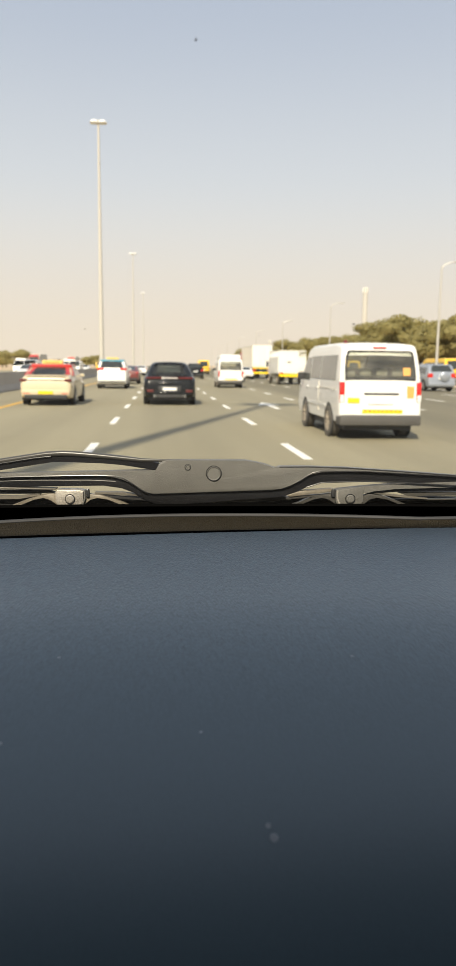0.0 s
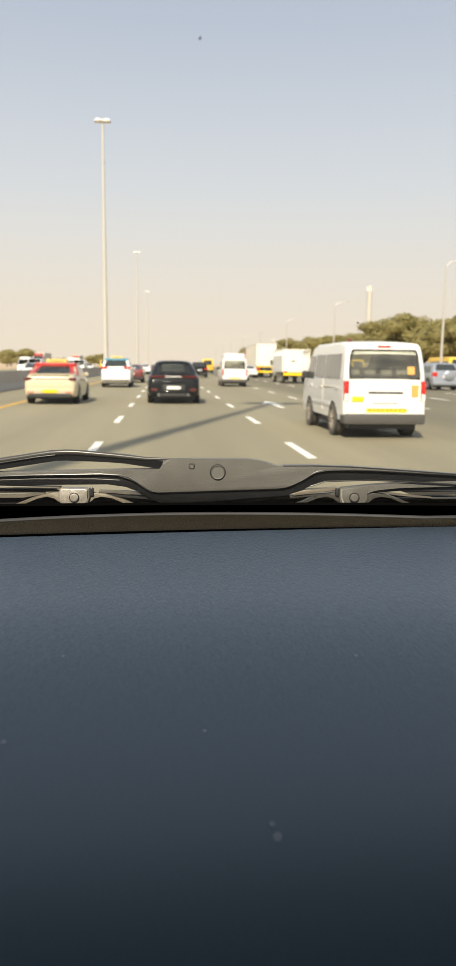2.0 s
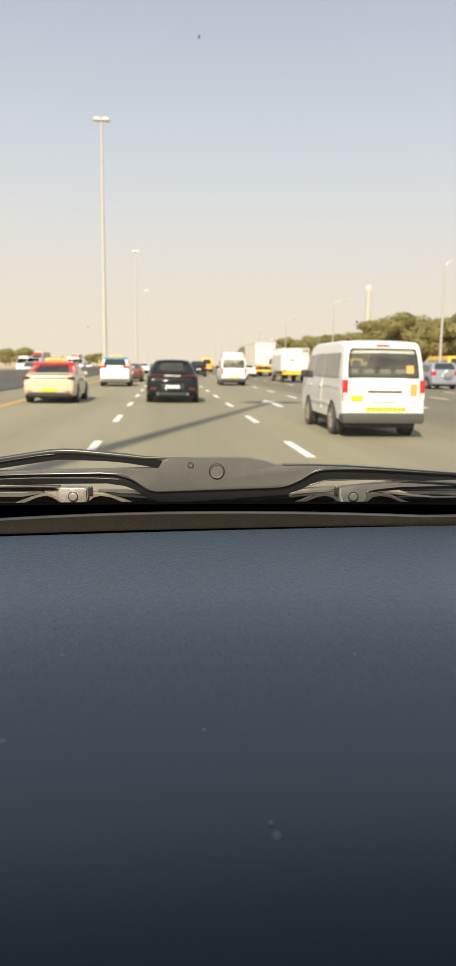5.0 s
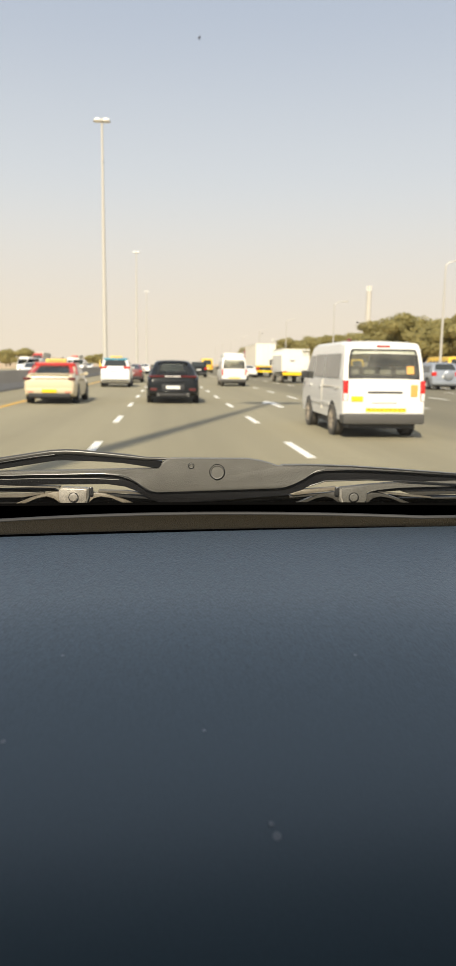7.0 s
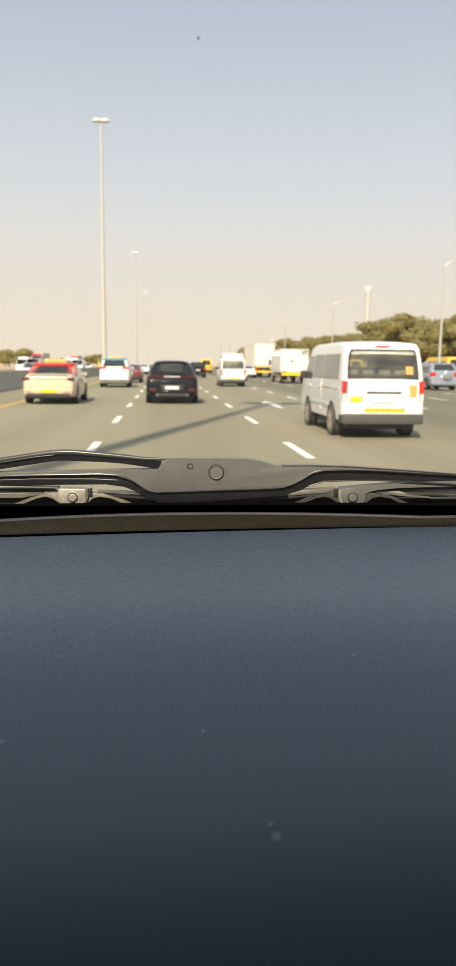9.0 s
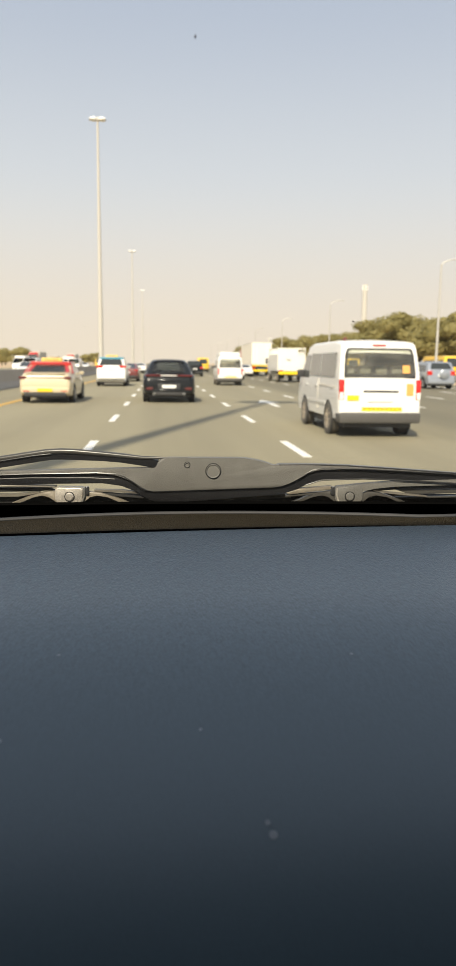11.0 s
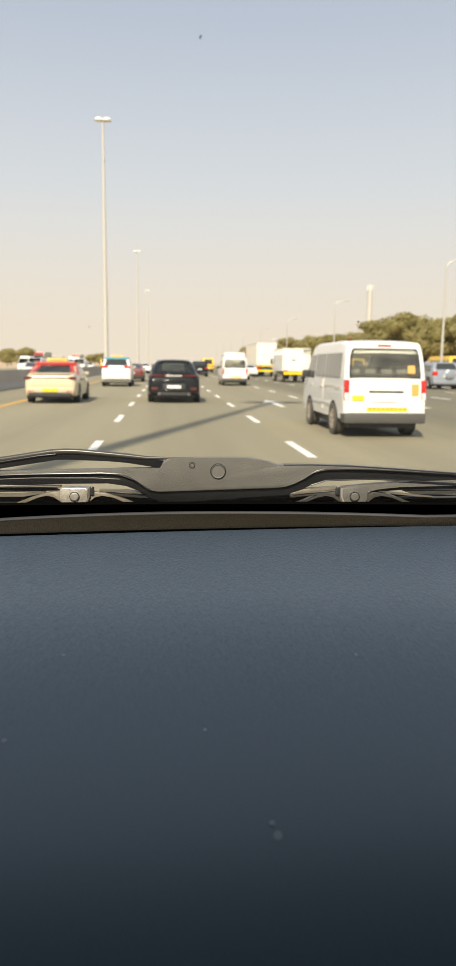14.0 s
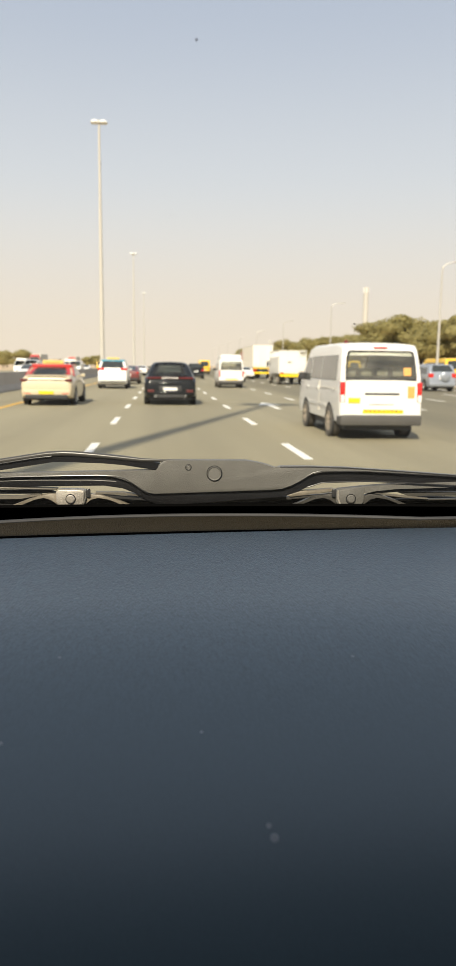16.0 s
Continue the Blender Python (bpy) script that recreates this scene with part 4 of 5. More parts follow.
for i in range(1, 8):
    copy_thing(lamp0, pose(25.2, 66.0 + i * 44.0, 0))


def phone_mast():
    root = thing("telecom_mast", "distant white telecom mast with antenna panels", "mast")
    part("shaft", tube([(0, 0, 0), (0, 0, 26), (0, 0, 38.5)], [1.25, 1.2, 1.15], 16), M_MAST, root, smooth=True)
    for i in range(6):
        a = math.pi * i / 3
        p = part("antenna", box(-0.2, 0.2, 1.18, 1.38, -2.2, 0.2, 0.04), M_WHITE, root, "white antenna panel")
        p.matrix_basis = pose(0, 0, 38.2, 0, 0, math.degrees(a))
    return root


tm = phone_mast()
tm.matrix_basis = pose(94.0, 340.0, 0)
far_mast = copy_thing(tm, pose(44.0, 300.0, 1.5))
far_mast.scale = (0.55, 0.55, 0.28)

JERSEY = [(-0.32, 0), (0.32, 0), (0.32, 0.08), (0.17, 0.36), (0.10, 1.02), (-0.10, 1.02), (-0.17, 0.36), (-0.32, 0.08)]
barrier = thing("concrete_barrier", "weathered grey concrete barrier along the median", "barrier", kind="structure")
first = None
for k in range(75):
    y = -30 + k * 6.0
    if first is None:
        first = part("barrier_block", sweep(JERSEY, 0.012, 5.988), M_CONCRETE, barrier)
        first.matrix_basis = pose(-8.5, y, 0)
    else:
        same_part("barrier_block", first, barrier, pose(-8.5, y, 0))
bm = sweep(JERSEY, 0, 900)
far_b = part("far_barrier", bm, M_CONCRETE, barrier)
far_b.matrix_basis = pose(-8.5, 420, 0)

W_BEAM = [(0.0, 0.42), (0.05, 0.45), (0.05, 0.50), (0.0, 0.54), (0.0, 0.62), (0.05, 0.66), (0.05, 0.71), (0.0, 0.74), (0.012, 0.74), (0.062, 0.715), (0.062, 0.655), (0.012, 0.615), (0.012, 0.545), (0.062, 0.505), (0.062, 0.445), (0.012, 0.42)]
rail = thing("guard_rail", "galvanised steel guard rail with posts beside the verge", "guard rail", kind="structure")
part("rail_beam", sweep([(22.3 - x, z) for x, z in W_BEAM], -40, 700), M_GALV, rail, "corrugated steel beam")
post0 = None
for k in range(120):
    y = -20 + k * 4.0
    if post0 is None:
        post0 = part("post", box(-0.03, 0.03, -0.06, 0.06, -0.1, 0.78, 0.008), M_GALV, rail)
        post0.matrix_basis = pose(22.36, y, 0)
    else:
        same_part("post", post0, rail, pose(22.36, y, 0))

# second, lower rail on the far side of the service road
fence = thing("mesh_fence", "thin dark fence behind the service road", "fence", kind="structure")
fp = None
for k in range(90):
    y = 20 + k * 4.0
    if fp is None:
        fp = part("fence_post", box(-0.03, 0.03, -0.03, 0.03, -0.2, 1.5), M_CHASSIS, fence)
        fp.matrix_basis = pose(38.0, y, 1.2)
    else:
        same_part("fence_post", fp, fence, pose(38.0, y, 1.2))
for z in (1.5, 1.9, 2.3, 2.65):
    part("fence_wire", box(37.98, 38.02, 20, 378, z, z + 0.04), M_CHASSIS, fence)


# ---- trees and shrubs ----
def leaf_material(name, base, light):
    m = bpy.data.materials.new(name)
    m.use_nodes = True
    n, l = m.node_tree.nodes, m.node_tree.links
    p = n["Principled BSDF"]
    geo, info = n.new("ShaderNodeNewGeometry"), n.new("ShaderNodeObjectInfo")
    mix = n.new("ShaderNodeMix")
    mix.data_type = "RGBA"
    mix.inputs[6].default_value, mix.inputs[7].default_value = (*base, 1), (*light, 1)
    add = n.new("ShaderNodeMath")
    add.operation = "MULTIPLY_ADD"
    add.inputs[1].default_value = 0.35
    l.new(info.outputs["Random"], add.inputs[0])
    mul = n.new("ShaderNodeMath")
    mul.operation = "MULTIPLY"
    mul.inputs[1].default_value = 0.65
    l.new(geo.outputs["Random Per Island"], mul.inputs[0])
    l.new(mul.outputs[0], add.inputs[2])
    l.new(add.outputs[0], mix.inputs[0])
    l.new(mix.outputs[2], p.inputs["Base Color"])
    p.inputs["Roughness"].default_value = 0.75
    tl, ms = n.new("ShaderNodeBsdfTranslucent"), n.new("ShaderNodeMixShader")
    ms.inputs[0].default_value = 0.58
    l.new(mix.outputs[2], tl.inputs[0])
    l.new(p.outputs[0], ms.inputs[1])
    l.new(tl.outputs[0], ms.inputs[2])
    l.new(ms.outputs[0], n["Material Output"].inputs[0])
    return m


# base lighter than real leaves, to make up for haze in the air
M_LEAF = leaf_material("olive_leaves", (0.32, 0.285, 0.105), (0.52, 0.455, 0.20))
M_SHRUB = leaf_material("dry_shrub_leaves", (0.13, 0.12, 0.035), (0.28, 0.24, 0.09))


def leaf_cloud(clumps, count, size, rng):
    """Many small folded leaf sprays spread over clumps (centre, radii)."""
    verts, faces = [], []
    weights = [c[1][0] * c[1][1] for c in clumps]
    for _ in range(count):
        (cx, cy, cz), (rx, ry, rz) = rng.choices(clumps, weights)[0]
        v = Vector((rng.gauss(0, 1), rng.gauss(0, 1), rng.gauss(0, 1))).normalized() * (rng.random() ** 0.45) * rng.uniform(0.85, 1.12)
        p = Vector((cx + v.x * rx, cy + v.y * ry, cz + v.z * rz))
        face = (v.normalized() + 0.35 * Vector((rng.uniform(-1, 1), rng.uniform(-1, 1), rng.uniform(-0.6, 1)))).normalized()
        d = face.cross(Vector((rng.uniform(-1, 1), rng.uniform(-1, 1), rng.uniform(-1, 1)))).normalized()
        s = face.cross(d)
        k = size * rng.uniform(0.6, 1.4)
        b = len(verts)
        verts += [p - d * k, p + s * k * 0.5, p + d * k, p - s * k * 0.5 + Vector((0, 0, 0.2 * k))]
        faces += [(b, b + 1, b + 2), (b, b + 2, b + 3)]
    me = bpy.data.meshes.new("crown")
    me.from_pydata(verts, [], faces)
    return me


def tree(seed, height, spread, leaves):
    rng = random.Random(seed)
    root = thing("tree", "bushy olive-green roadside tree with dusty crown", "tree", "row of trees behind the road")
    bm = bmesh.new()
    fork = height * 0.22
    add_tube(bm, [(0, 0, -0.6), (rng.uniform(-0.1, 0.1), 0, fork * 0.6), (rng.uniform(-0.2, 0.2), rng.uniform(-0.2, 0.2), fork)], [0.28, 0.22, 0.18], 8)
    clumps = []
    for i in range(9):
        a = rng.uniform(0, 2 * math.pi)
        r = spread * rng.uniform(0.2, 0.72)
        top = (r * math.cos(a), r * math.sin(a), height * rng.uniform(0.38, 0.84))
        add_tube(bm, [(0, 0, fork * 0.9), (top[0] * 0.45, top[1] * 0.45, fork + (top[2] - fork) * 0.6), top], [0.12, 0.08, 0.03], 6)
        clumps.append((top, (spread * rng.uniform(0.3, 0.5), spread * rng.uniform(0.3, 0.5), height * rng.uniform(0.13, 0.22))))
    clumps.append(((0, 0, height * 0.7), (spread * 0.5, spread * 0.5, height * 0.26)))
    clumps.append(((0, 0, height * 0.35), (spread * 0.85, spread * 0.85, height * 0.2)))
    part("trunk", bm, M_BARK, root, "branching brown trunk", True)
    me = leaf_cloud(clumps, leaves, 0.27, rng)
    me.materials.append(M_LEAF)
    crown = new("crown", me)
    crown.parent = root
    return root


rng = random.Random(5)
kinds = [tree(11, 7.6, 4.6, 9400), tree(23, 6.6, 4.2, 8300), tree(37, 8.6, 4.9, 10600), tree(41, 5.4, 4.0, 6800)]
spots = []
y = 86.0
while y < 420:
    spots.append((46.0 + rng.uniform(-2.5, 3.5), y))
    if rng.random() < 0.75:
        spots.append((54.0 + rng.uniform(-3, 5), y + rng.uniform(1, 5)))
    y += rng.uniform(4.0, 7.0)
used = [False] * 4
for x, y in spots:
    k = rng.choices((0, 1, 2, 3), (3, 3, 2, 3))[0]
    m = pose(x, y, 1.75, 0, 0, rng.uniform(0, 360))
    s = rng.uniform(0.95, 1.3)
    if not used[k]:
        used[k] = True
        kinds[k].matrix_basis = m
    else:
        o = copy_thing(kinds[k], m)
        o.scale = (s, s, s * rng.uniform(0.9, 1.05))
# a few bushy trees past the oncoming carriageway
for x, y, k, s in ((-47, 250, 3, 1.2), (-44, 430, 3, 1.2), (-60, 285, 0, 0.8), (-52, 150, 3, 0.9), (-70, 340, 1, 1.2), (-50, 560, 0, 1.2)):
    o = copy_thing(kinds[k], pose(x, y, 0, 0, 0, 40 * s))
    o.scale = (s, s, s)
    tagged(o, "low green tree past the oncoming carriageway", group="far trees")

# low shrubs and dry grass on the bank
clumps = []
for i in range(330):
    x, y = rng.uniform(35.0, 43.0), rng.uniform(30, 330)
    r = rng.uniform(0.3, 0.9)
    clumps.append(((x, y, 0.25 + (x - 34.5) * 0.22), (r, r * 1.3, r * 0.55)))
me = leaf_cloud(clumps, 14000, 0.13, rng)
me.materials.append(M_SHRUB)
tagged(new("shrubs", me), "low dry shrubs and grass tufts on the sandy bank", "shrubs", kind="stuff")

# small white utility boxes on the verge
ub = thing("utility_box", "small pale utility cabinet on the verge", "utility box", "verge boxes")
part("cabinet", box(-0.5, 0.5, -0.35, 0.35, 0.0, 1.5, 0.03), M_DUSTY, ub)
part("cap", box(-0.56, 0.56, -0.41, 0.41, 1.5, 1.6, 0.03), M_DUSTY, ub)
ub.matrix_basis = pose(36.0, 128.0, 0.35)
copy_thing(ub, pose(36.0, 84.0, 0.35))

# low pale buildings far off past the oncoming carriageway
def shed(w, d, h, mat, label):
    b = thing("building", label, "building", "far buildings")
    part("wall", box(-w / 2, w / 2, -d / 2, d / 2, -0.3, h), mat, b)
    part("roof", box(-w / 2 - 0.4, w / 2 + 0.4, -d / 2 - 0.4, d / 2 + 0.4, h, h + 0.5, 0.05), M_GALV, b)
    for k in range(int(w // 5)):
        part("window", box(-w / 2 + 1.5 + k * 5, -w / 2 + 3.5 + k * 5, -d / 2 - 0.05, -d / 2 + 0.1, h * 0.35, h * 0.7), M_GLASS, b)
    return b


place(shed(26, 14, 6.0, M_DUSTY, "low pale industrial building far off"), -120, 420)
place(shed(18, 12, 5.0, M_CONCRETE, "low grey building far off"), -80, 520)
place(shed(30, 12, 7.0, M_DUSTY, "low pale industrial building far off"), 95, 900)


# ---- the car that carries the camera: dashboard, windscreen, wiper, cabin ----
def dash_grain(name, base, rough, spec, scale, strength, mottle=0.2, long=1.0, fine=520.0, big=55.0):
    """Moulded soft plastic: fine leather grain with a faint mottling."""
    m = surface(name, base, rough, vary=mottle, big=big, fine=fine, spec=spec)
    n, l = m.node_tree.nodes, m.node_tree.links
    p, co = n["Principled BSDF"], n["Texture Coordinate"]
    v, c = n.new("ShaderNodeTexVoronoi"), n.new("ShaderNodeTexNoise")
    v.inputs["Scale"].default_value = scale
    c.inputs["Scale"].default_value, c.inputs["Detail"].default_value = scale * 0.5, 3
    # the grain is stretched towards the glass to look even from the camera
    st = n.new("ShaderNodeMapping")
    st.inputs["Scale"].default_value = (1.0, long, 1.0)
    l.new(co.outputs["Object"], st.inputs["Vector"])
    for node in [q for q in n if q.type == "TEX_NOISE"] + [v]:
        l.new(st.outputs[0], node.inputs["Vector"])
    add = n.new("ShaderNodeMath")
    l.new(v.outputs["Distance"], add.inputs[0])
    l.new(c.outputs[0], add.inputs[1])
    b = n.new("ShaderNodeBump")
    b.inputs["Strength"].default_value, b.inputs["Distance"].default_value = strength, 1.0 / scale
    l.new(add.outputs[0], b.inputs["Height"])
    l.new(b.outputs[0], p.inputs["Normal"])
    return m


M_DASH = dash_grain("dashboard_plastic", (0.070, 0.109, 0.129), 0.46, 0.90, 900.0, 0.46, 0.88, 0.26, 640.0, 420.0)


def fade_grain(m, y_near, y_far, least):
    """The grain is crisp under the glass and fades near the camera, in place of blur."""
    n, l = m.node_tree.nodes, m.node_tree.links
    sep, fade, mix = n.new("ShaderNodeSeparateXYZ"), n.new("ShaderNodeMapRange"), n.new("ShaderNodeMix")
    tone = next(q for q in n if q.type == "MAP_RANGE" and q is not fade)
    scale = next(q for q in n if q.type == "VECT_MATH")
    l.new(n["Texture Coordinate"].outputs["Object"], sep.inputs[0])
    l.new(sep.outputs["Y"], fade.inputs[0])
    fade.inputs[1].default_value, fade.inputs[2].default_value = y_near, y_far
    fade.inputs[3].default_value, fade.inputs[4].default_value = least, 1.0
    l.new(fade.outputs[0], mix.inputs[0])
    mix.inputs[2].default_value = 1.0
    l.new(tone.outputs[0], mix.inputs[3])
    l.new(mix.outputs[0], scale.inputs["Scale"])
    relief = next(q for q in n if q.type == "BUMP")
    k = n.new("ShaderNodeMath")
    k.operation = "MULTIPLY"
    k.inputs[1].default_value = relief.inputs["Strength"].default_value
    l.new(fade.outputs[0], k.inputs[0])
    l.new(k.outputs[0], relief.inputs["Strength"])


fade_grain(M_DASH, 0.34, 0.60, 0.08)
M_DASH.node_tree.nodes["Principled BSDF"].inputs["Sheen Weight"].default_value = 0.60
M_DASH.node_tree.nodes["Principled BSDF"].inputs["Sheen Tint"].default_value = (0.86, 0.94, 1.0, 1)
M_DASH.node_tree.nodes["Principled BSDF"].inputs["Sheen Roughness"].default_value = 0.4
M_LIP = dash_grain("defroster_trim", (0.018, 0.0142, 0.0075), 0.6, 0.2, 620.0, 0.9)
M_LIPEDGE = surface("smooth_trim_edge", (0.032, 0.033, 0.036), 0.65, vary=0.1, big=30, fine=300)
# lit wiper faces get a lighter base, shaded ones a near-black base
M_WIPER = dash_grain("wiper_lit_coat", (0.132, 0.128, 0.116), 0.46, 0.5, 1500.0, 0.42)
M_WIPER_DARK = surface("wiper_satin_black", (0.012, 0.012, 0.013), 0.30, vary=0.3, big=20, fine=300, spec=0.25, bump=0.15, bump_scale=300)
M_STRIP = surface("dull_blade_steel", (0.17, 0.155, 0.128), 0.45, 0.2, vary=0.25, big=60, fine=500)
M_YOKE = surface("tan_yoke_metal", (0.20, 0.175, 0.135), 0.45, 0.1, vary=0.35, big=90, fine=500, bump=0.3, bump_scale=500)
M_ARM = surface("wiper_arm_rim", (0.06, 0.057, 0.051), 0.30, vary=0.15, big=30, fine=400)
M_EDGE = surface("wiper_gloss_edge", (0.03, 0.03, 0.03), 0.24, vary=0.2, big=40, fine=300, coat=0.2)
M_RUBBER = surface("wiper_rubber", (0.015, 0.015, 0.015), 0.8, vary=0.2, big=20, fine=200)
M_BRACKET = surface("worn_bracket_metal", (0.54, 0.50, 0.44), 0.36, 0.5, vary=0.5, big=160, fine=900, bump=1.0, bump_scale=600)
M_FRIT = surface("black_glass_border", (0.003, 0.003, 0.003), 0.9, vary=0.1, spec=0.0)
M_CABIN = surface("dark_headlining", (0.03, 0.03, 0.032), 0.9, vary=0.1, big=2, fine=60)
M_SPECK = surface("dirt_speck", (0.16, 0.14, 0.12), 0.9, vary=0.2, big=100, fine=600)
M_DUST = surface("dust_smudge", (0.30, 0.32, 0.33), 0.8, vary=0.2, big=100, fine=600)
# the scattering film stands in for haze in the air ahead
M_WINDSCREEN = clear_glass("windscreen_glass", (0.98, 0.985, 0.975), film=0.015, scatter=True)

# dashboard top: a shallow crowned panel that rolls off towards the camera
SEAM_Z = 1.288


def dash_z(x, y):
    roll_off = max(0.0, 0.50 - y)
    return SEAM_Z - 0.030 * (x - 0.08) ** 2 - 1.15 * roll_off ** 2 - 3.0 * max(0.0, 0.33 - y) ** 2


bm = bmesh.new()
NX, NY = 60, 50
gv = []
for j in range(NY + 1):
    row = []
    for i in range(NX + 1):
        x = -0.72 + 1.5 * i / NX
        seam = 0.6975 + 0.062 * x + 0.05 * x * x
        y = -0.18 + (seam + 0.18) * j / NY
        row.append(bm.verts.new((x, y, dash_z(x, y))))
    gv.append(row)
for j in range(NY):
    for i in range(NX):
        bm.faces.new((gv[j][i], gv[j][i + 1], gv[j + 1][i + 1], gv[j + 1][i]))
edge = [gv[NY][i] for i in range(NX + 1)]
low = [bm.verts.new((v.co.x, v.co.y + 0.004, v.co.z - 0.03)) for v in edge]
for i in range(NX):
    bm.faces.new((edge[i], edge[i + 1], low[i + 1], low[i]))
near = [gv[0][i] for i in range(NX + 1)]
nlow = [bm.verts.new((v.co.x, v.co.y - 0.04, v.co.z - 0.45)) for v in near]
for i in range(NX):
    bm.faces.new((near[i + 1], near[i], nlow[i], nlow[i + 1]))
dashboard = thing("dashboard", "dark blue-grey grained plastic dashboard top", "dashboard", kind="structure")
part("dash_top", bm, M_DASH, dashboard, smooth=True)

# trim strip under the glass, thinner towards the passenger side
bm = bmesh.new()
prev = None
for i in range(61):
    x = -0.72 + 1.5 * i / 60
    u = x - 0.045
    seam = 0.7010 - 0.004 * x + 0.062 * x + 0.05 * x * x
    crest = 0.7560 - (0.68 if u < 0 else 0.5) * u * u
    crest = max(crest, seam + 0.009)
    rise = 0.0062
    base_z = dash_z(x, seam) - 0.002
    ring = [bm.verts.new((x, seam, base_z - 0.012)), bm.verts.new((x, seam, base_z)), bm.verts.new((x, seam + 0.003, base_z + 0.002)),
            bm.verts.new((x, crest - 0.003, SEAM_Z + rise - 0.001)), bm.verts.new((x, crest, SEAM_Z + rise)), bm.verts.new((x, crest + 0.006, SEAM_Z + rise - 0.002)), bm.verts.new((x, crest + 0.012, base_z - 0.03))]
    if prev:
        for k in range(len(ring) - 1):
            bm.faces.new((prev[k], prev[k + 1], ring[k + 1], ring[k]))
    prev = ring
part("defroster_trim", bm, M_LIP, dashboard, "narrow brown-grey grained trim strip", True)
# smooth rolled crest of the trim; the sky's sheen is put into its grey
part("trim_edge", tube([(x, max(0.7560 - (0.68 if x < 0.045 else 0.5) * (x - 0.045) ** 2, 0.7100 + 0.058 * x + 0.05 * x * x) - 0.001, SEAM_Z + 0.0062) for x in [-0.72 + 0.03 * i for i in range(50)]], 0.0022, 8), M_LIPEDGE, dashboard, "smooth rolled edge of the trim, sky sheen put in as grey", True)
# black strip for the shade in the gap where trim and dashboard meet
part("seam_gasket", tube([(x, 0.6990 + 0.062 * x + 0.05 * x * x, dash_z(x, 0.69) + 0.0002) for x in [-0.72 + 0.046 * i for i in range(22)]], [0.0004 + 0.0014 * max(0.0, math.sin(math.pi * (i - 7) / 14)) if 7 < i < 21 else 0.0004 for i in range(22)], 6), M_FRIT, dashboard, "dark line for the shade in the seam")
DUST = [(0.0503, 0.2985, 0.00164), (0.0483, 0.3032, 0.00105), (-0.0609, 0.4152, 0.00082), (0.1138, 0.4085, 0.00084), (0.0197, 0.3519, 0.00072), (-0.0820, 0.3495, 0.00110), (0.1586, 0.5019, 0.00102), (-0.0279, 0.5588, 0.00109)]
bm = bmesh.new()
for x, y, r in DUST:
    add_lathe(bm, [(r * 1.3, 0.0001), (r * 1.28, 0.00013)], Matrix.Translation((x, y, dash_z(x, y))) @ Vector((dash_z(x - 0.001, y) - dash_z(x + 0.001, y), dash_z(x, y - 0.001) - dash_z(x, y + 0.001), 0.002)).to_track_quat("Z", "Y").to_matrix().to_4x4(), 14)
tagged(link_mesh("dust", bm, M_DUST), "small pale dust smudges on the dashboard", "dust", kind="stuff")

# windscreen: a raked pane with a black border along its foot
GLASS_FOOT, GLASS_RAKE = (0.800, 1.274), 0.80


def glass_at(x, s, lift=0.0):
    """s metres up the pane from its foot."""
    c, k = math.cos(math.atan(GLASS_RAKE)), math.sin(math.atan(GLASS_RAKE))
    return Vector((x, GLASS_FOOT[0] - s * c - 0.10 * x * x + lift * k, GLASS_FOOT[1] + s * k + lift * c))


def pane(s0, s1, thick, lift=0.0, nx=24):
    bm = bmesh.new()
    layers = []
    for q in (lift, lift + thick):
        layers.append([[bm.verts.new(glass_at(-0.75 + 1.6 * i / nx, s, q)) for i in range(nx + 1)] for s in (s0, s1)])
    for i in range(nx):
        for g in layers:
            bm.faces.new((g[0][i], g[0][i + 1], g[1][i + 1], g[1][i]))
        for j in (0, 1):
            bm.faces.new((layers[0][j][i], layers[0][j][i + 1], layers[1][j][i + 1], layers[1][j][i]))
    return bm


bm = bmesh.new()
gl = [[bm.verts.new(glass_at(-0.75 + 1.6 * i / 24, s)) for i in range(25)] for s in (0.0, 0.30, 0.60, 0.96)]
for a, b in zip(gl, gl[1:]):
    for i in range(24):
        bm.faces.new((a[i], a[i + 1], b[i + 1], b[i]))
windscreen = thing("windscreen", "raked clear windscreen with black lower border", "windscreen", kind="structure")
wp = part("pane", bm, M_WINDSCREEN, windscreen, "clear glass pane")
wp.visible_shadow = False
FRIT_TOP = 0.0565
part("black_border", pane(-0.04, FRIT_TOP, 0.003, -0.006), M_FRIT, windscreen, "black printed border")
part("cowl", box(-0.75, 0.85, 0.80, 1.30, 1.12, 1.20, 0.02), M_WIPER_DARK, windscreen, "dark plastic cowl below the glass")

# specks of dirt on the inside of the glass, placed to fit the camera's view: across, up the pane, size in millimetres,
# stretch
bm = bmesh.new()
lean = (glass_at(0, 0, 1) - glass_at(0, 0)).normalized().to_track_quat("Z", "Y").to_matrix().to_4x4()
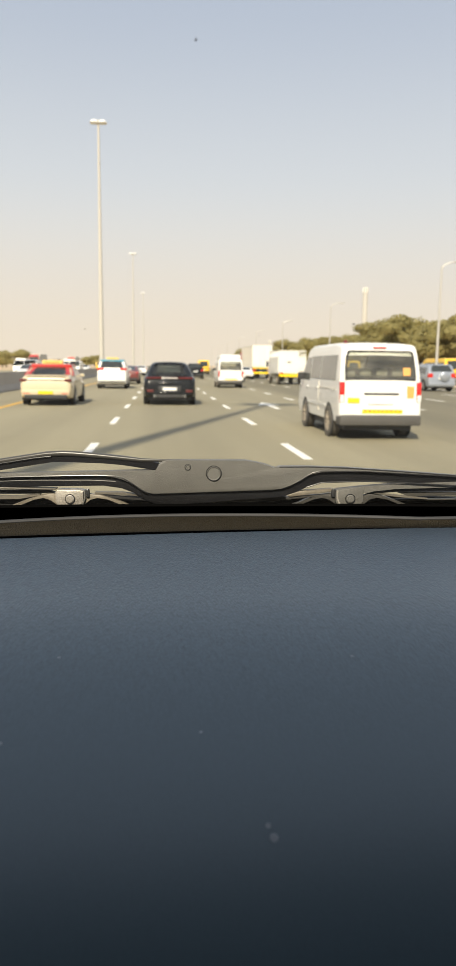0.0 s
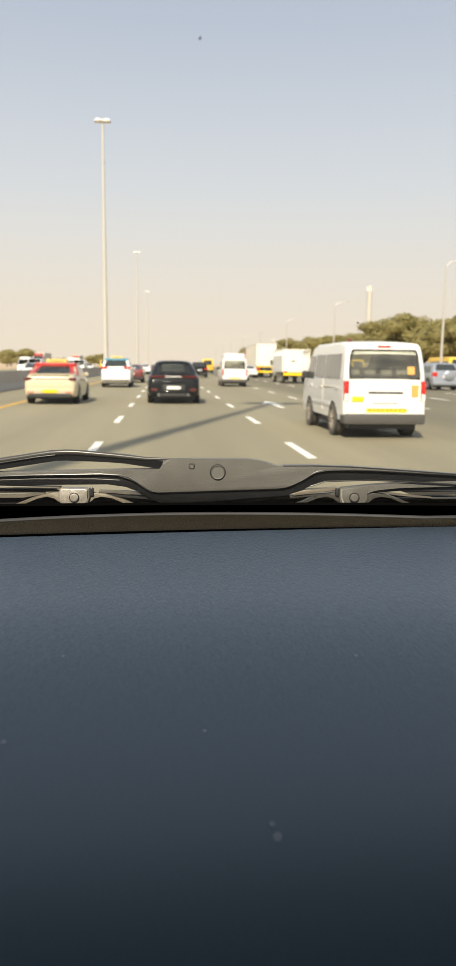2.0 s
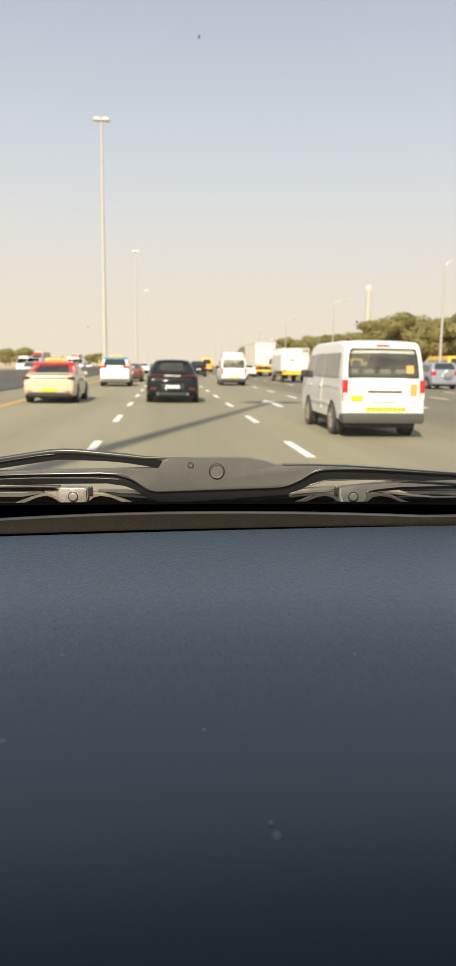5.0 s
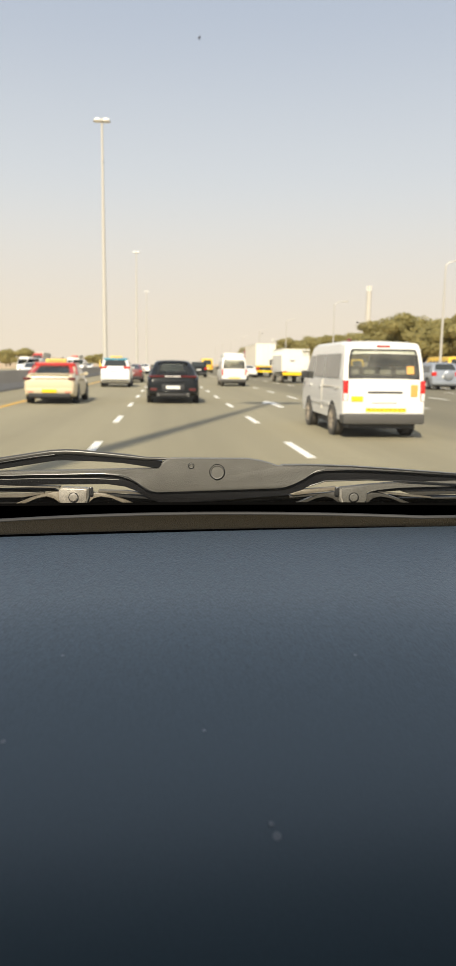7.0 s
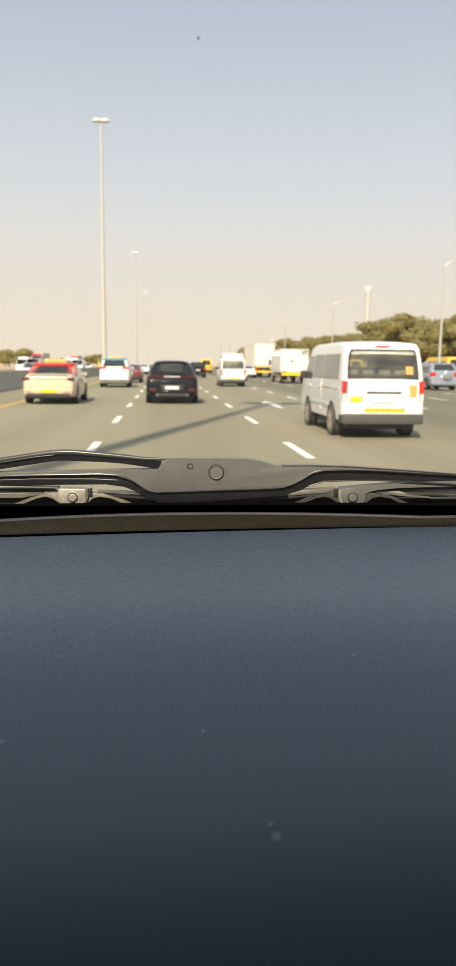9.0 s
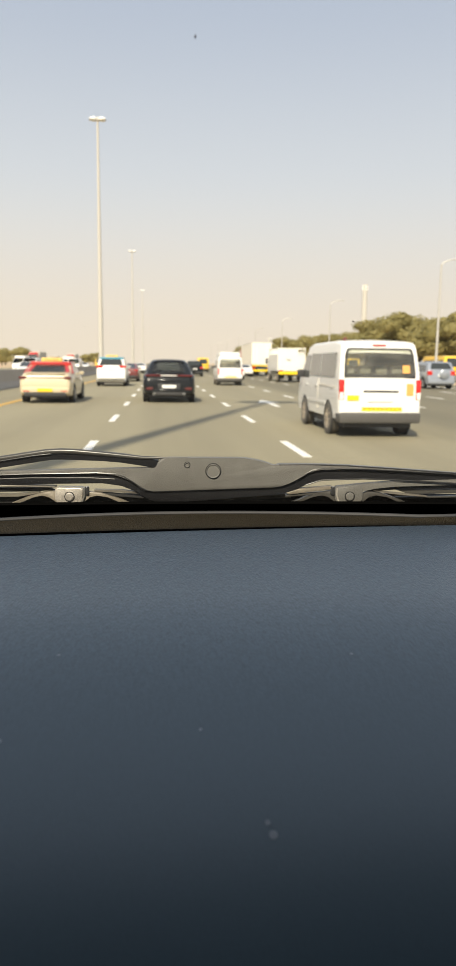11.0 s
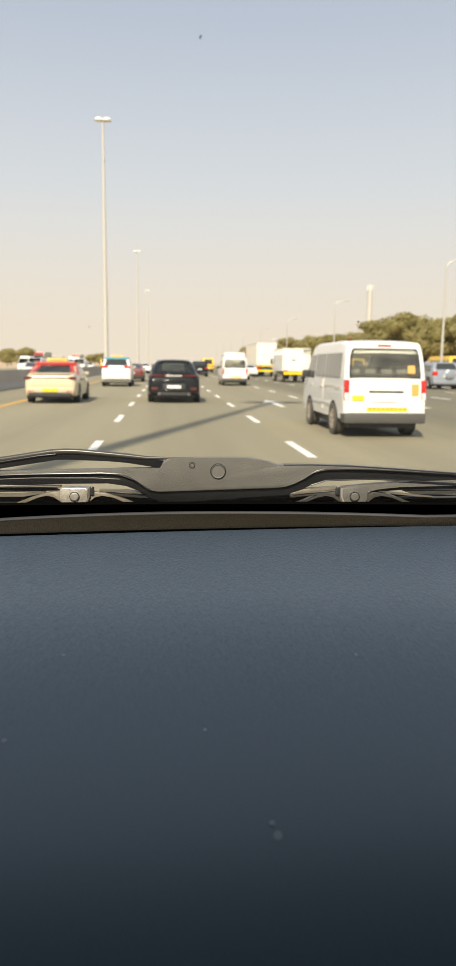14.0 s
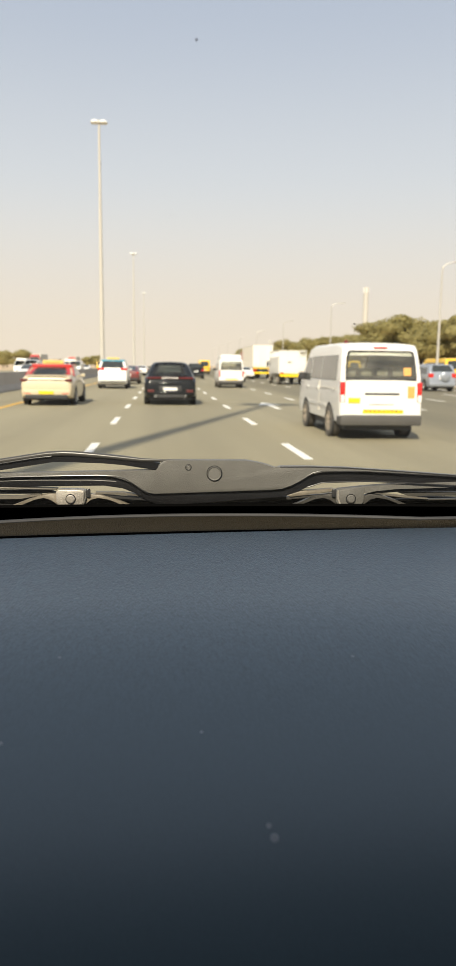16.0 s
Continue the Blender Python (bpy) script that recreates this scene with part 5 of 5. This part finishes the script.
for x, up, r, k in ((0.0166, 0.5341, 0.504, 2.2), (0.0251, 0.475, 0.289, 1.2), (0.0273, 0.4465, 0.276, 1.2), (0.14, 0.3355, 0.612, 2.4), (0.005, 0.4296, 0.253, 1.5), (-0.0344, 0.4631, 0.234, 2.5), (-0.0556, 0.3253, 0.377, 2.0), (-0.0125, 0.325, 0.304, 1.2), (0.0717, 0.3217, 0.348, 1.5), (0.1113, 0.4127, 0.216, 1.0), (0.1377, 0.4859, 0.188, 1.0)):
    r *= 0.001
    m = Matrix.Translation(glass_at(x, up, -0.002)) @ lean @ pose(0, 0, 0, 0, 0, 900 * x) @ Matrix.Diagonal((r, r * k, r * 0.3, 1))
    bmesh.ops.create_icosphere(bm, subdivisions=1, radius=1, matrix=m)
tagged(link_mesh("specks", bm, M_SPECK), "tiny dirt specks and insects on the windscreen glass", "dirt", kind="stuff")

# the parked wiper lies across the foot of the glass; its own x runs along the blade, in metres from the middle stud
wiper = thing("wiper", "black windscreen wiper with bridge, yokes and rivets", "wiper")
wiper.matrix_basis = pose(0.0551, 0.7700, 1.3371, 0, ROLL, YAW)
U = 0.000661      # one camera pixel at the wiper, in metres; its outlines are traced from that view


def scaled(points):
    return [(x * U, z * U) for x, z in points]


# blade bridge: textured saddle in the middle, thin spines to both sides
saddle = scaled([(-93, 4), (-90, 14), (-83, 20), (-74, 21.5), (50, 21), (70, 17.5), (84, 14), (96, 9.5), (101, 8.5), (106, 11), (150, 11), (215, 9), (290, 4),
                 (345, 0), (420, -6), (420, -9), (385, -5), (300, 0), (245, 3), (175, 4), (160, 1), (150, -5), (138, -13), (124, -20), (110, -25), (96, -28), (-98, -34), (-108, -32), (-118, -27), (-130, -18), (-145, -9), (-160, -4.5), (-190, -3), (-305, -5), (-440, -10), (-440, -2), (-190, 3), (-100, 5)])
part("bridge", plate(saddle, -0.002, 0.010, 0.0012), M_WIPER, wiper, "grained saddle and spine in a lighter, lit tone", True)
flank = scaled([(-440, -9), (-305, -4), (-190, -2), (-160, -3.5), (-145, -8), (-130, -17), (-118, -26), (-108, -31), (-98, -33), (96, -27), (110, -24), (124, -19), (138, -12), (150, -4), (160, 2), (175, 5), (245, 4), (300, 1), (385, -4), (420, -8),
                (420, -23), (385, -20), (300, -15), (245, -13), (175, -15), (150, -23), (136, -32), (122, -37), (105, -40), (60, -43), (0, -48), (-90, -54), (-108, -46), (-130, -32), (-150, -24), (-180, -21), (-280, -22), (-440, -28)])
part("bridge_flank", plate(flank, 0.002, 0.012, 0.0008), M_WIPER_DARK, wiper, "smooth flank of the bridge, its shade put into the colour", True)
part("flank_crease", tube([(x * U, 0.0018, z * U) for x, z in [(-440, -17), (-300, -12), (-200, -12), (-160, -14)]], 0.8 * U, 6), M_ARM, wiper, "faint crease along the flank", True)
part("stud", lathe([(11.5 * U, -0.002), (11.8 * U, 0.002), (10.8 * U, 0.0034), (9.2 * U, 0.0026), (1 * U, 0.0029)], pose(0, -0.001, 0, 90, 0, 0), 28), M_WIPER, wiper, "round capped stud", True)
# grooves are raised dark rings, their shade put into the colour
part("stud_groove", lathe([(12.9 * U, -0.001), (12.9 * U, 0.0006), (11.4 * U, 0.0006), (11.4 * U, -0.001)], pose(0, -0.0018, 0, 90, 0, 0), 28), M_WIPER_DARK, wiper, "dark ring for the shaded groove round the stud", True)
part("pin", lathe([(4.4 * U, -0.002), (4.4 * U, 0.001), (3.6 * U, 0.0016), (2.4 * U, 0.0006), (0.6 * U, 0.0008)], pose(-42 * U, -0.0015, 10 * U, 90, 0, 0), 18), M_WIPER, wiper, "small round pin", True)
part("pin_groove", lathe([(5.2 * U, -0.001), (5.2 * U, 0.0005), (4.2 * U, 0.0005), (4.2 * U, -0.001)], pose(-42 * U, -0.0018, 10 * U, 90, 0, 0), 18), M_WIPER_DARK, wiper, "dark ring for the shaded groove round the pin", True)
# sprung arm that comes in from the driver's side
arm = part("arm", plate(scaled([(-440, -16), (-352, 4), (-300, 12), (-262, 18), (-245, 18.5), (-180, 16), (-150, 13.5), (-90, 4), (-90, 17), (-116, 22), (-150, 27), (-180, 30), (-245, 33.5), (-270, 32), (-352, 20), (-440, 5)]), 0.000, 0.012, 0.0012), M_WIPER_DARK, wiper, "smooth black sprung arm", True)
# the rim's base is lighter than the arm's, to help its highlight
rim = [(-440, 3), (-352, 18.5), (-300, 26.5), (-270, 31), (-245, 32.3), (-225, 31.6), (-180, 27.8), (-150, 24.8), (-116, 21.3), (-80, 20.8), (-42, 21)]
part("arm_rim", tube([(x * U, 0.0005, z * U) for x, z in rim], [4.6 * U] * 6 + [4.2 * U, 3.9 * U, 3.2 * U, 2.0 * U, 1.0 * U], 16), M_ARM, arm, "satin rounded rim of the arm", True)
# rounded glossy edges that catch the light
for line in ([(-440, -10), (-305, -5), (-190, -3), (-160, -4.5), (-145, -9), (-130, -18), (-118, -27), (-108, -32)], [(106, 10), (150, 10.5), (215, 8.5), (290, 3.5), (345, -0.5), (420, -6)],
             [(138, -13), (150, -5), (160, 1), (175, 4), (245, 3), (300, 0), (385, -5), (420, -9)], [(-440, -1), (-352, 15), (-290, 25), (-262, 28)],
             [(150, -23), (175, -15), (245, -13), (300, -15), (385, -20), (420, -23)]):
    part("rolled_edge", tube([(x * U, -0.0016, z * U) for x, z in line], 1.15 * U, 8), M_EDGE, wiper, "glossy rolled edge", True)
# yokes with rivets, and the rubber under them
for cx, cz, left in ((-234, -43, True), (222, -43, False)):
    yoke = part("yoke", plate(scaled([(cx - 19, cz - 12), (cx - 24, cz - 4), (cx - 24, cz + 12), (cx - 20, cz + 16), (cx + 18, cz + (15 if left else 20)), (cx + 22, cz + (13 if left else 20.5)), (cx + 21, cz - 4), (cx + 15, cz - 12)]), -0.0015, 0.012, 0.001), M_BRACKET if left else M_WIPER, wiper, "worn metal yoke bracket" if left else "dark grained yoke bracket", True)
    part("rivet", lathe([(7.2 * U, -0.002), (7.0 * U, 0.001), (5.5 * U, 0.002), (1 * U, 0.0022)], pose(cx * U, -0.0016, (cz + 1) * U, 90, 0, 0), 20), M_BRACKET if left else M_WIPER, yoke, "domed rivet", True)
    # again a raised dark ring for the groove's shade
    part("rivet_groove", lathe([(8.3 * U, -0.001), (8.3 * U, 0.0007), (7.0 * U, 0.0007), (7.0 * U, -0.001)], pose(cx * U, -0.0016, (cz + 1) * U, 90, 0, 0), 20), M_WIPER_DARK, yoke, "dark ring for the shaded groove round the rivet", True)
    part("clip", lathe([(4.0 * U, 0), (4.0 * U, 11 * U), (3.0 * U, 13 * U)], pose((cx + 28 if left else cx - 27) * U, 0.001, (cz + 4) * U), 12), M_EDGE, yoke, "small round clip", True)
    part("clip_rim", tube([((cx + 24 if left else cx - 21) * U, -0.0012, (cz + 15) * U), ((cx + 24 if left else cx - 21) * U, -0.0012, (cz + 2) * U), ((cx + 20 if left else cx - 17) * U, -0.0012, (cz - 9) * U)], 1.5 * U, 8), M_WIPER if left else M_BRACKET, yoke, "rolled edge of the bracket", True)
    part("yoke_arm", plate(scaled([(cx - 22, cz + 9), (cx - 34, cz + 9), (cx - 50, cz + 6), (cx - 72, cz - 1), (cx - 100, cz - 12), (cx - 88, cz - 13), (cx - 60, cz), (cx - 45, cz + 3), (cx - 34, cz), (cx - 20, cz - 12)]), 0.001, 0.009, 0.0006), M_YOKE if left else M_ARM, yoke, "thin curved yoke arm", True)
    part("yoke_arm", plate(scaled([(cx + 20, cz + 4), (cx + 30, cz + 8), (cx + 48, cz + 7), (cx + 75, cz - 2), (cx + 98, cz - 12), (cx + 88, cz - 13), (cx + 62, cz), (cx + 44, cz + 3), (cx + 32, cz), (cx + 20, cz - 12)]), 0.001, 0.009, 0.0006), M_YOKE if left else M_ARM, yoke, "thin curved yoke arm", True)
part("backing_strip", plate(scaled([(-440, -21), (-258, -25.5), (-258, -28), (-440, -24)]), 0.001, 0.012, 0.0008), M_STRIP, wiper, "dull steel backing strip", True)
part("backing_strip", plate(scaled([(-440, -40), (-320, -39), (-285, -36), (-285, -39), (-320, -44), (-440, -46)]), 0.006, 0.012, 0.0008), M_STRIP, wiper, "dull steel backing strip", True)
part("backing_strip", plate(scaled([(-195, -32), (-150, -33), (-108, -38), (-112, -40), (-150, -37), (-195, -35)]), 0.004, 0.012, 0.0004), M_STRIP, wiper, "dull steel backing strip", True)
part("backing_strip", plate(scaled([(-185, -37), (-150, -40), (-112, -44), (-112, -47), (-150, -44), (-185, -40)]), 0.005, 0.012, 0.0004), M_RUBBER, wiper, "black rubber edge", True)
part("backing_strip", plate(scaled([(118, -37), (140, -30), (193, -26), (193, -31), (150, -36), (124, -40)]), 0.0005, 0.010, 0.0008), M_YOKE, wiper, "dull steel backing strip", True)
part("backing_strip", plate(scaled([(118, -41), (150, -38), (193, -35), (193, -37), (150, -41), (118, -44)]), 0.002, 0.010, 0.0004), M_ARM, wiper, "dark steel backing strip", True)
part("backing_strip", plate(scaled([(-40, -47), (60, -44), (128, -41), (128, -48), (60, -51), (-40, -53)]), 0.013, 0.018, 0.0006), M_STRIP, wiper, "dull steel backing strip", True)
part("backing_strip", plate(scaled([(238, -22.8), (300, -18), (385, -15), (420, -14), (420, -24), (385, -24), (346, -25), (296, -26.5), (262, -30), (250, -33), (238, -34)]), 0.0005, 0.011, 0.0008), M_WIPER, wiper, "grained dark spine behind the yoke", True)
part("backing_strip", plate(scaled([(250, -30), (300, -26), (385, -23), (420, -23), (420, -31), (385, -31), (300, -32), (252, -36)]), 0.004, 0.012, 0.0008), M_WIPER_DARK, wiper, "underside of the spine, its shade put into the colour", True)
part("backing_strip", plate(scaled([(262, -33.5), (290, -35.5), (320, -39), (350, -42), (346, -43.5), (316, -41), (286, -37.5)]), -0.0005, 0.006, 0.0004), M_STRIP, wiper, "dull steel backing strip", True)
part("backing_strip", plate(scaled([(300, -33), (385, -33), (420, -33), (420, -39), (385, -39), (320, -40)]), 0.006, 0.014, 0.0006), M_ARM, wiper, "dark steel backing strip", True)
part("backing_strip", plate(scaled([(300, -45), (420, -44), (420, -46), (300, -47.5)]), 0.006, 0.014, 0.0006), M_ARM, wiper, "dark steel backing strip", True)
part("rubber", plate(scaled([(-440, -44), (-205, -42), (-120, -42), (-60, -48), (60, -48), (130, -44), (300, -42), (420, -44), (420, -62), (-440, -62)]), 0.014, 0.020, 0.001), M_RUBBER, wiper, "black rubber blade", True)
part("rubber_lip", plate(scaled([(-440, -30), (-270, -30), (-262, -34), (-300, -36), (-440, -38)]), 0.008, 0.014, 0.0006), M_RUBBER, wiper, smooth=True)

# plain dark cabin behind and around the camera, unseen
bm = box(-0.80, 0.90, -1.6, 0.060, 1.82, 1.86)
# front edge set and slanted so the sun reaches the trim, not the dashboard
for v in bm.verts:
    if v.co.y > 0:
        v.co.y += 0.062 * (v.co.x + 0.19)
tagged(link_mesh("cabin_roof", bm, M_CABIN), "dark headlining of the cabin", "ceiling", kind="structure")
tagged(link_mesh("wall_rear", box(-0.80, 0.90, -1.66, -1.6, 0.3, 1.86), M_CABIN), "dark rear wall of the cabin", "wall", kind="structure")
tagged(link_mesh("wall_left", box(-0.86, -0.80, -1.66, 0.84, 0.3, 1.30), M_CABIN), "dark door of the cabin", "wall", kind="structure")
tagged(link_mesh("wall_right", box(0.90, 0.96, -1.66, 0.84, 0.3, 1.30), M_CABIN), "dark door of the cabin", "wall", kind="structure")
# left side reaches further forward, to dim the left of the dashboard
tagged(link_mesh("side_left", box(-0.86, -0.80, -1.66, 0.10, 1.30, 1.86), M_CABIN), "dark cabin side above the door", "wall", kind="structure")
tagged(link_mesh("side_right", box(0.90, 0.96, -1.66, 0.0, 1.30, 1.86), M_CABIN), "dark cabin side above the door", "wall", kind="structure")
tagged(link_mesh("cabin_floor", box(-0.86, 0.96, -1.66, 0.84, 0.0, 0.3), M_CABIN), "dark cabin floor", "floor", kind="structure")


# ---- painted arrows and lane marks, piece by piece ----
def arrow(x, y):
    out = [(-0.09, 0), (0.09, 0), (0.09, 2.6), (0.42, 2.4), (0.0, 4.6), (-0.42, 2.4), (-0.09, 2.6)]
    bm = bmesh.new()
    lo = [bm.verts.new((x + a, y + b, 0.0)) for a, b in out]
    hi = [bm.verts.new((x + a, y + b, 0.006)) for a, b in out]
    for tri in ((0, 1, 2, 6), (2, 3, 4), (2, 4, 6), (4, 5, 6)):
        bm.faces.new([hi[i] for i in tri])
    for i in range(7):
        bm.faces.new((lo[i], lo[(i + 1) % 7], hi[(i + 1) % 7], hi[i]))
    return tagged(link_mesh("lane_arrow", bm, M_PAINT), "white straight-ahead arrow painted on the asphalt", "road marking", "lane arrows", "structure")


for x in (4.1, 7.6):
    arrow(x, 25.5)

MARK_STEP, MARK_LEN, MARK_PHASE = 7.0, 2.4, 11.4
mark = None
for x in LANES:
    for k in range(-2, 44):
        m = pose(x, MARK_PHASE + k * MARK_STEP, 0)
        if mark is None:
            mark = part("lane_mark", box(-0.075, 0.075, 0, MARK_LEN, -0.01, 0.005), M_PAINT, road)
            mark.matrix_basis = m
        else:
            same_part("lane_mark", mark, road, m)
